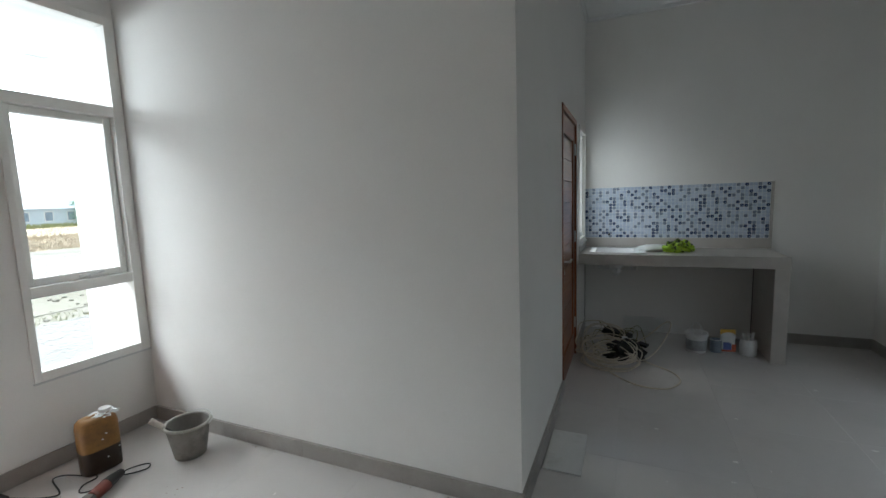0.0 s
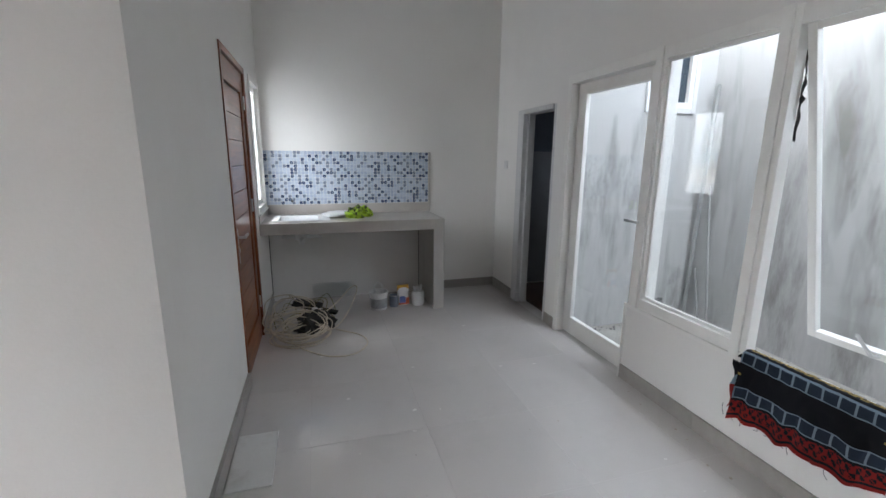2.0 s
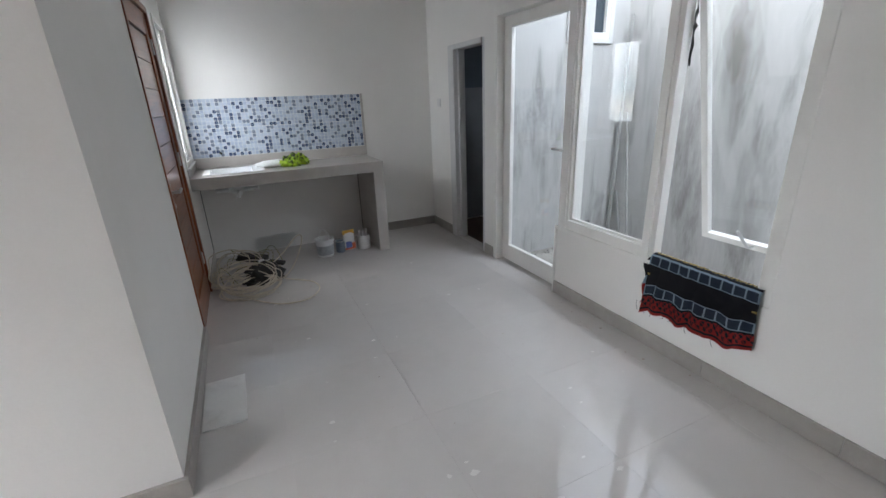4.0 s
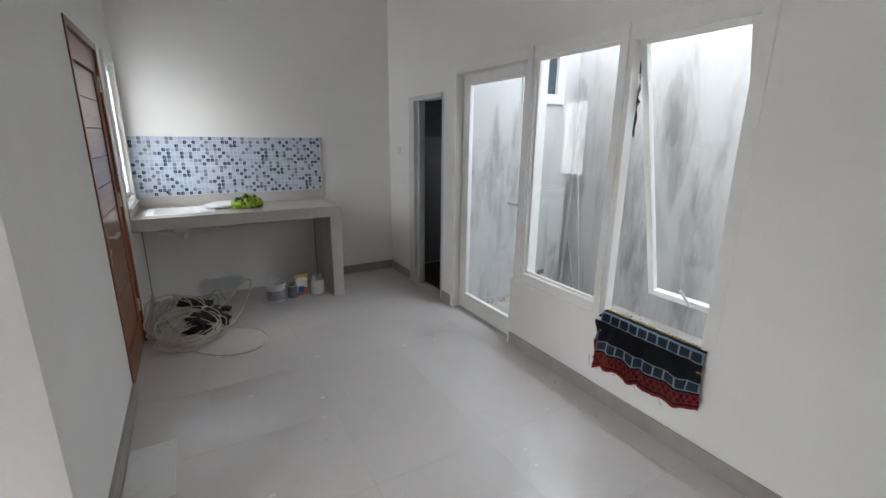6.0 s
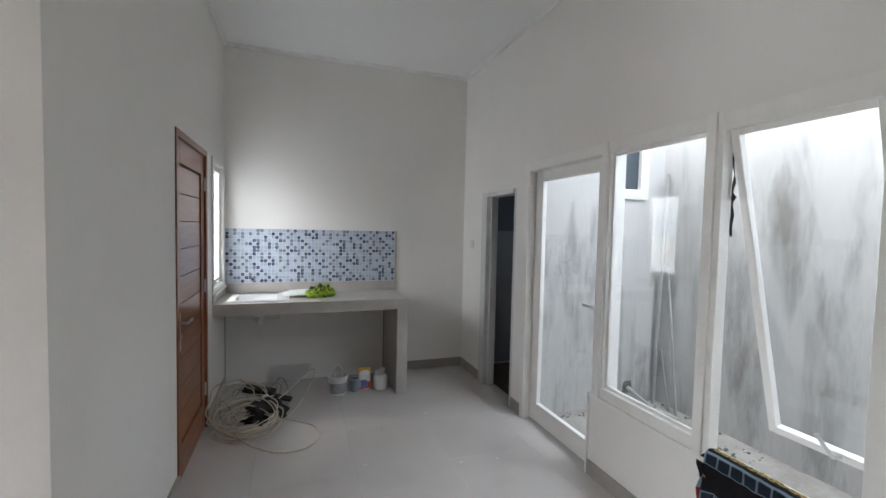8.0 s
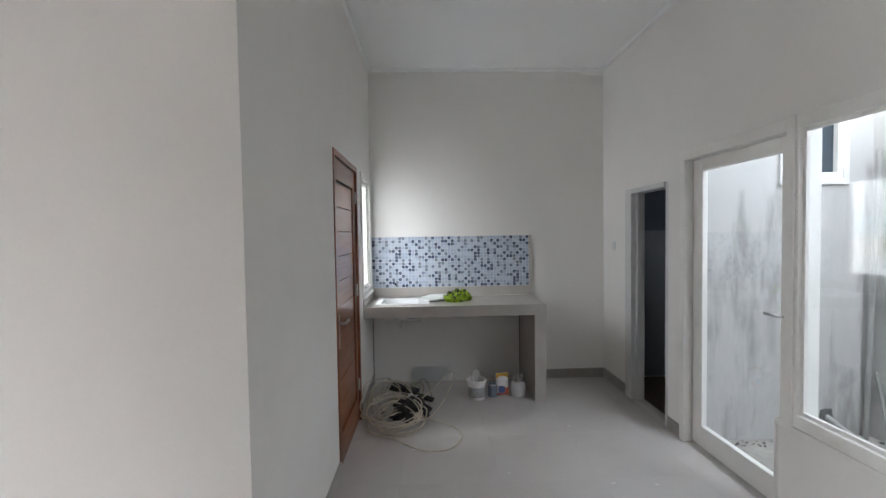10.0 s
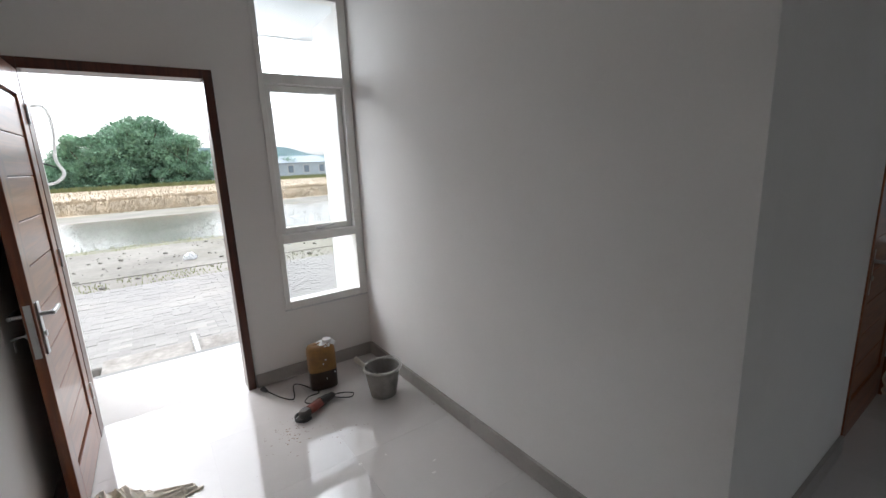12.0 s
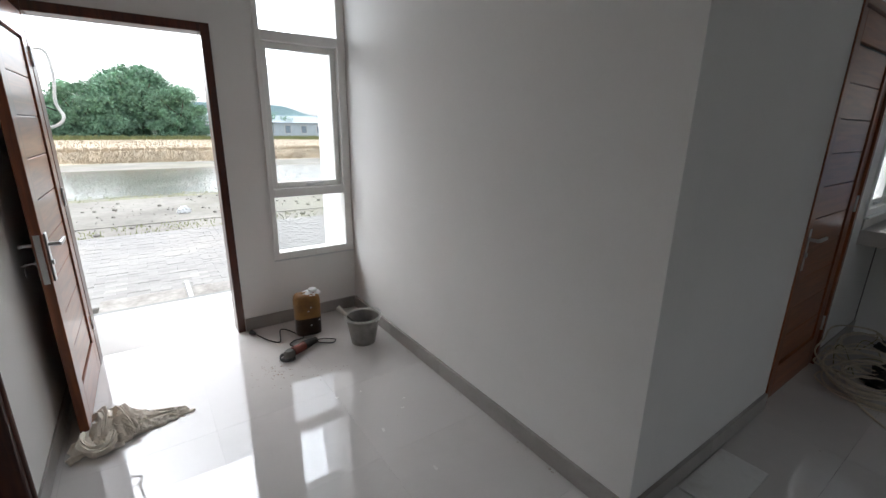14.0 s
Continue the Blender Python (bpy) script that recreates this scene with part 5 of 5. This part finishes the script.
# ---- the yard ----
pipe = thing("downpipe", "thin grey pipe running up the corner of the yard", "pipe")
bm = bmesh.new()
rod(bm, (3.88, 1.655, -0.03), (3.90, 1.615, 2.13), 0.017)
part("tube", bm, PVC, pipe, "", True)
for k, (a, b) in enumerate((((3.85, 1.36, -0.03), (3.935, 1.60, 1.27)), ((3.86, 1.45, -0.03), (3.935, 1.64, 0.48)))):
    bm = bmesh.new()
    rod(bm, a, b, 0.011)
    tagged(part("leaning_pipe", bm, PVC, smooth=True), "thin grey pipe leaning against the yard wall", "pipe", "leaning pipes")
drain = thing("drain_outlet", "broken drain hole with a pipe stub in the plaster", "pipe")
# Solid lump on the uncut wall; its dark colour imitates the hole's shade.
part("hole", lump(bmesh.new(), (3.61, 1.70, 0.08), (0.055, 0.012, 0.07), 2.0, 0.5), CEMENT, drain, "dark lump standing in for the hole's shaded depth", True)
bm = bmesh.new()
rod(bm, (3.61, 1.70, 0.13), (3.63, 1.62, 0.10), 0.022)
rod(bm, (3.63, 1.62, 0.10), (3.70, 1.40, -0.01), 0.013)
part("pipe_stub", bm, PVC, drain, "", True)
bm = bmesh.new()
for _ in range(160):
    s = 0.004 + 0.012 * rng.random() ** 3
    x, y = (rng.uniform(3.6, 3.93), rng.uniform(0.6, 1.65)) if rng.random() < 0.6 else (rng.uniform(2.7, 3.6), rng.uniform(1.58, 1.685))
    v = bmesh.ops.create_icosphere(bm, subdivisions=1, radius=s)["verts"]
    for q in v:
        q.co = Vector((x + q.co.x * 1.4, y + q.co.y, -0.03 + max(0, q.co.z + 0.4 * s)))
tagged(part("rubble", bm, CEMENT), "small grey rubble along the foot of the yard wall", "rubble", kind="stuff")
slat = part("wooden_slat", boxes((-0.12, 0.12, -0.02, 0.02, 0, 0.015), bevel=0.003), PVC)
slat.matrix_world = pose(3.765, 1.39, -0.02, 0, 0, -85)
tagged(slat, "short pale offcut lying in the yard", "offcut")

# ---- outside ----
structure("ground", boxes((-900, 900, -900, 900, -0.62, -0.42)), EARTH, "bare earth and mud fields reaching the horizon", "ground")
road = structure("road", boxes((-7.70, -4.35, -60, 60, -0.42, -0.205)), PAVER, "dusty grey paved road before the house", "road")
structure("verge", boxes((-4.35, -3.69, -1.90, 6, -0.42, -0.14)), ROUGH, "rough cement verge at the porch edge", "pavement")
structure("verge_kerb", boxes((-4.34, -3.71, -1.19, -1.15, -0.14, -0.06)), CONCRETE, "low cement kerb", "kerb")
porch = structure("porch_floor", boxes((-3.69, XF - 0.135, YL, 0.0, -0.42, -0.022)), ROUGH, "porch floor of pale tiles", "floor")
structure("road_kerb", boxes((-8.80, -8.75, -60, 60, -0.42, -0.245), bevel=0.006), EARTH, "low earth-covered kerb strip along the bare ground", "kerb")
structure("field_edge", boxes((-12.2, -7.70, -60, 60, -0.42, -0.26)), EARTH, "pale bare earth with stones between road and field", "ground")
structure("side_ground", boxes((-3.70, -0.125, 0.125, 40, -0.42, -0.19)), PAVER, "dusty ground beside the house", "ground")
data = tile_mesh("tile", 0.295, 0.295, 0.012, PORCH)
for i in range(3):
    for j in range(6):
        t = new("tile", data)
        t.location = (XF - 0.30 - 0.3 * i, YL + 0.165 + 0.3 * j, -0.014)
        t.parent = porch
structure("water", boxes((-22.4, -13.5, -90, 90, -0.43, -0.395)), WATER, "shallow flooded field with mud and stubble", "water")

rng = np.random.default_rng(4)
# concrete paving blocks in running bond
block = tile_mesh("paver", 0.099, 0.199, 0.02, PAVER, 0.002)
verts, faces = [], []
for i in range(33):
    for j in range(-18, 46):
        cx, cy, cz = -4.41 - 0.1 * i, 0.2 * j + (0.1 if i % 2 else 0.0), -0.198 + rng.uniform(-0.003, 0.003)
        if i < 10 and -2.6 < cy < 3.2:
            t = new("paver", block)
            t.location = (cx, cy, cz)
            t.parent = road
            continue
        k = len(verts)
        for e, z in ((0.0495, cz - 0.02), (0.0475, cz)):
            verts += [(cx - e, cy - e - 0.05, z), (cx + e, cy - e - 0.05, z), (cx + e, cy + e + 0.05, z), (cx - e, cy + e + 0.05, z)]
        faces += [(k + 4, k + 5, k + 6, k + 7)] + [(k + q, k + (q + 1) % 4, k + 4 + (q + 1) % 4, k + 4 + q) for q in range(4)]
data = bpy.data.meshes.new("paving_blocks")
data.from_pydata(verts, [], faces)
data.materials.append(PAVER_REST)
tagged(new("paving_blocks", data), "grey concrete paving blocks of the road", "paving", kind="stuff")
bm = bmesh.new()
for _ in range(420):
    s = 0.012 + 0.04 * rng.random() ** 4
    x, y = rng.uniform(-12.0, -7.8), rng.uniform(-4, 7)
    for q in bmesh.ops.create_icosphere(bm, subdivisions=1, radius=s)["verts"]:
        q.co = Vector((x + q.co.x * 1.5, y + q.co.y * 1.2, -0.26 + max(0, q.co.z * 0.8 + 0.3 * s)))
tagged(part("field_stones", bm, EARTH), "scattered stones and clods on the bare earth", "stones", kind="stuff")
bm = lump(bmesh.new(), (-9.7, -0.78, -0.26), (0.09, 0.11, 0.08), 5.0, 0.4)
tagged(part("litter_bag", bm, SHEET, smooth=True), "crumpled white bag lying on the bare earth", "bag")


def blades(name, n, x0, x1, y0, y1, z, h, mat, label, category, w=0.02):
    """Thin upright leaves, each a narrow triangle."""
    x, y = rng.uniform(x0, x1, n), rng.uniform(y0, y1, n)
    hh = h * rng.uniform(0.4, 1.15, n)
    dx, dy = rng.uniform(-0.4, 0.4, n) * hh, rng.uniform(-0.4, 0.4, n) * hh
    zz = np.full(n, z) if np.isscalar(z) else z(x, y)
    a = np.stack([x, y - w, zz], 1)
    b = np.stack([x, y + w, zz], 1)
    c = np.stack([x + dx, y + dy, zz + hh], 1)
    verts = np.stack([a, b, c], 1).reshape(-1, 3)
    data = bpy.data.meshes.new(name)
    data.from_pydata(verts.tolist(), [], np.arange(3 * n).reshape(-1, 3).tolist())
    data.materials.append(mat)
    return tagged(new(name, data), label, category, kind="stuff")


def bank_height(x, y):
    u = np.clip((-27.0 - x + 0.25 * np.sin(y * 0.9) + 0.15 * np.sin(y * 2.7)) / 1.3, 0, 1)
    return -0.43 + 0.55 * u * u * (3 - 2 * u) + 0.02 * np.sin(x * 1.7 + y * 0.6)


bm = bmesh.new()
across = list(np.linspace(-50, -30, 9)) + list(np.linspace(-29, -26.5, 13))
grid = [[bm.verts.new((x, y, float(bank_height(np.float64(x), np.float64(y))))) for y in np.linspace(-40, 70, 221)] for x in across]
for p, q in zip(grid, grid[1:]):
    for k in range(220):
        bm.faces.new((p[k], p[k + 1], q[k + 1], q[k]))
structure("straw_bank", bm, STRAW, "bank of dry straw beyond the flooded field", "bank", True)
blades("straw", 16000, -29.0, -26.8, -16, 26, bank_height, 0.22, STRAW, "dry straw standing on the bank", "straw", 0.012)
blades("cut_straw", 9000, -48, -29, -26, 40, bank_height, 0.14, STRAW, "short cut straw on the field behind the bank", "straw", 0.02)
structure("grass_strip", boxes((-13.6, -12.1, -60, 60, -0.43, -0.392)), VERGE, "patchy yellow-green grass along the water", "grass")
blades("stubble", 6000, -22, -14, -14, 18, -0.40, 0.045, EARTH, "rice stubble in the flooded field", "stubble", 0.012)
blades("weeds", 900, -8.7, -7.8, -3.5, 6, -0.26, 0.05, GRASS, "sparse weeds along the road edge", "weeds", 0.008)
blades("field_grass", 4500, -13.9, -12.0, -8, 16, -0.40, 0.07, GRASS, "short yellow-green grass beside the water", "grass", 0.008)
blades("far_grass", 9000, -51, -48.5, -38, 52, 0.08, 0.45, GRASS, "green growth behind the straw bank", "grass", 0.08)


def tree(x, y, h, spread, clumps, label, leaves=5200):
    x, y, h, spread = x - 6.5, y * 1.13 + 0.3, h * 0.98, spread * 1.13
    t = thing("tree", label, "tree", "trees beyond the field", at=(x, y, -0.42))
    bm = bmesh.new()
    rod(bm, (0, 0, 0), (0.1, 0.05, h * 0.45), 0.035 * h, 0.02 * h, 10)
    for k in range(6):
        a = 2 * math.pi * k / 6 + rng.uniform(0, 0.6)
        rod(bm, (0.05, 0.02, h * rng.uniform(0.2, 0.42)), (spread * 0.55 * math.cos(a), spread * 0.6 * math.sin(a), h * rng.uniform(0.45, 0.75)), 0.014 * h, 0.005 * h, 8)
    part("trunk", bm, BARK, t)
    centres = np.stack([rng.uniform(-0.5, 0.5, clumps) * spread, rng.uniform(-0.85, 0.85, clumps) * spread, h * rng.uniform(0.08, 0.84, clumps)], 1)
    squeeze = 1 - 0.55 * np.abs(centres[:, 1] / spread) ** 2
    centres[:, 2] *= squeeze
    size = spread * rng.uniform(0.20, 0.40, clumps)
    k = rng.integers(0, clumps, leaves)
    d = rng.normal(size=(leaves, 3))
    d /= np.linalg.norm(d, axis=1)[:, None]
    p = centres[k] + d * (size[k] * rng.uniform(0.35, 1.05, leaves))[:, None] * [1, 1, 0.75]
    p[:, 2] = np.abs(p[:, 2]) + 0.1
    u = rng.normal(size=(leaves, 3))
    u /= np.linalg.norm(u, axis=1)[:, None]
    v = np.cross(u, rng.normal(size=(leaves, 3)))
    v /= np.linalg.norm(v, axis=1)[:, None]
    s = rng.uniform(0.08, 0.18, leaves)[:, None] * spread / 3.5
    quad = np.stack([p - u * s, p - v * s * 0.5, p + u * s, p + v * s * 0.5], 1).reshape(-1, 3)
    data = bpy.data.meshes.new("crown")
    data.from_pydata(quad.tolist(), [], np.arange(4 * leaves).reshape(-1, 4).tolist())
    data.materials.append(LEAF)
    crown = new("crown", data)
    crown.parent = t


tree(-47, -5.0, 6.4, 3.0, 70, "dense dark green tree with rounded crown", 36000)
tree(-49, -0.9, 8.9, 3.6, 100, "tall broad green tree with uneven crown", 50000)
tree(-47, 1.9, 7.2, 2.4, 60, "dense dark green tree with rounded crown", 30000)
tree(-58, 6.8, 5.0, 2.6, 20, "smaller green tree behind the houses", 3500)
tree(-58, 13.5, 3.6, 3.0, 20, "low green tree behind the houses", 3000)
tree(-46, -10.5, 5.5, 2.6, 20, "dense green tree with rounded crown", 3500)
tree(-56, 28.0, 5.0, 3.4, 20, "low green tree beside the houses", 3500)


def house(x, y, w, d, h, roof, label):
    b = thing("house", label, "house", "houses beyond the field", at=(x, y, -0.42))
    part("wall", boxes((-d / 2, d / 2, -w / 2, w / 2, 0, h)), HOUSE, b)
    bm = bmesh.new()
    e = 0.5
    v = [bm.verts.new(p) for p in ((-d / 2 - e, -w / 2 - e, h), (d / 2 + e, -w / 2 - e, h), (d / 2 + e, w / 2 + e, h), (-d / 2 - e, w / 2 + e, h), (0, -w / 2 + 0.6, h + roof), (0, w / 2 - 0.6, h + roof))]
    for f in ((0, 1, 4), (1, 2, 5, 4), (2, 3, 5), (3, 0, 4, 5), (3, 2, 1, 0)):
        bm.faces.new([v[k] for k in f])
    part("roof", bm, ROOF, b)
    n = max(2, int(w / 2.2))
    for k in range(n):
        yy = -w / 2 + (k + 0.5) * w / n
        wn_ = part("window", boxes((d / 2, d / 2 + 0.05, yy - 0.45, yy + 0.45, 0.9, 2.1)), WHITE, b)
        part("pane", boxes((d / 2 + 0.05, d / 2 + 0.06, yy - 0.36, yy + 0.36, 1.0, 2.0)), FAR_PANE, wn_)


house(-62, 7.0, 5.2, 6, 2.45, 0.9, "pale blue house with grey-blue hipped roof")
house(-66, 17.5, 9.0, 6, 2.4, 1.0, "pale blue house with grey-blue hipped roof")
house(-66, 27.5, 9.0, 6, 2.4, 1.1, "pale blue house with grey-blue hipped roof")
house(-64, 37.0, 8.0, 6, 2.4, 1.0, "pale blue house with grey-blue hipped roof")
bm = bmesh.new()
prev = None
for k in range(121):
    y = -260 + 5 * k
    z = 12 + 8 * noise.noise((y * 0.012, 1, 0)) + 4 * noise.noise((y * 0.05, 2, 0)) + max(0, 9 - abs(y - 75) * 0.12)
    pair = (bm.verts.new((-300, y, -0.4)), bm.verts.new((-330, y, max(3, z * 0.75))))
    if prev:
        bm.faces.new((prev[0], pair[0], pair[1], prev[1]))
    prev = pair
structure("backdrop", bm, HILL, "far hazy wooded hills", "backdrop", True)
# conduit ends on the porch side wall
wires = thing("conduit", "loose white conduit and wires hanging from the porch wall", "cable")
part("tube", cable(bmesh.new(), [(-3.40, YL + 0.002, 1.98), (-3.43, YL + 0.10, 1.99), (-3.46, YL + 0.12, 1.85), (-3.47, YL + 0.10, 1.66), (-3.45, YL + 0.13, 1.56), (-3.42, YL + 0.08, 1.50), (-3.40, YL + 0.002, 1.49)], 0.010), WHITEPL, wires, "", True)
part("wire", cable(bmesh.new(), [(-3.44, YL + 0.10, 1.60), (-3.44, YL + 0.03, 1.63), (-3.42, YL + 0.01, 1.60)], 0.005), RUBBER, wires, "black wire end", True)
# ---- floor tiles ----
floor_ob = bpy.data.objects["floor"]
cache = {}
xs = [-3.60] + [0.397 + 0.634 * k for k in range(-6, 4)] + [XR]
ys = [-0.645 + 0.62 * k for k in range(-6, 6)] + [YK]
for x0, x1 in zip(xs, xs[1:]):
    for y0, y1 in zip(ys, ys[1:]):
        cx, cy = (x0 + x1) / 2, (y0 + y1) / 2
        if (x0 > 0.3 and y1 < -2.9) or (x1 < 0.01 and y0 > 0.05) or (x1 < XF - 0.1 and cy > YL):
            continue
        a, b = max(x0, -3.6), x1
        if cy > YL and a < XF - 0.12:
            a = XF - 0.12
        w, d = round(b - a - 0.0006, 4), round(y1 - y0 - 0.0006, 4)
        if (w, d) not in cache:
            cache[w, d] = tile_mesh("tile", w, d, 0.006, FLOOR, 0.0003)
        t = new("tile", cache[w, d])
        t.location = ((a + b) / 2, cy, 0)
        t.parent = floor_ob
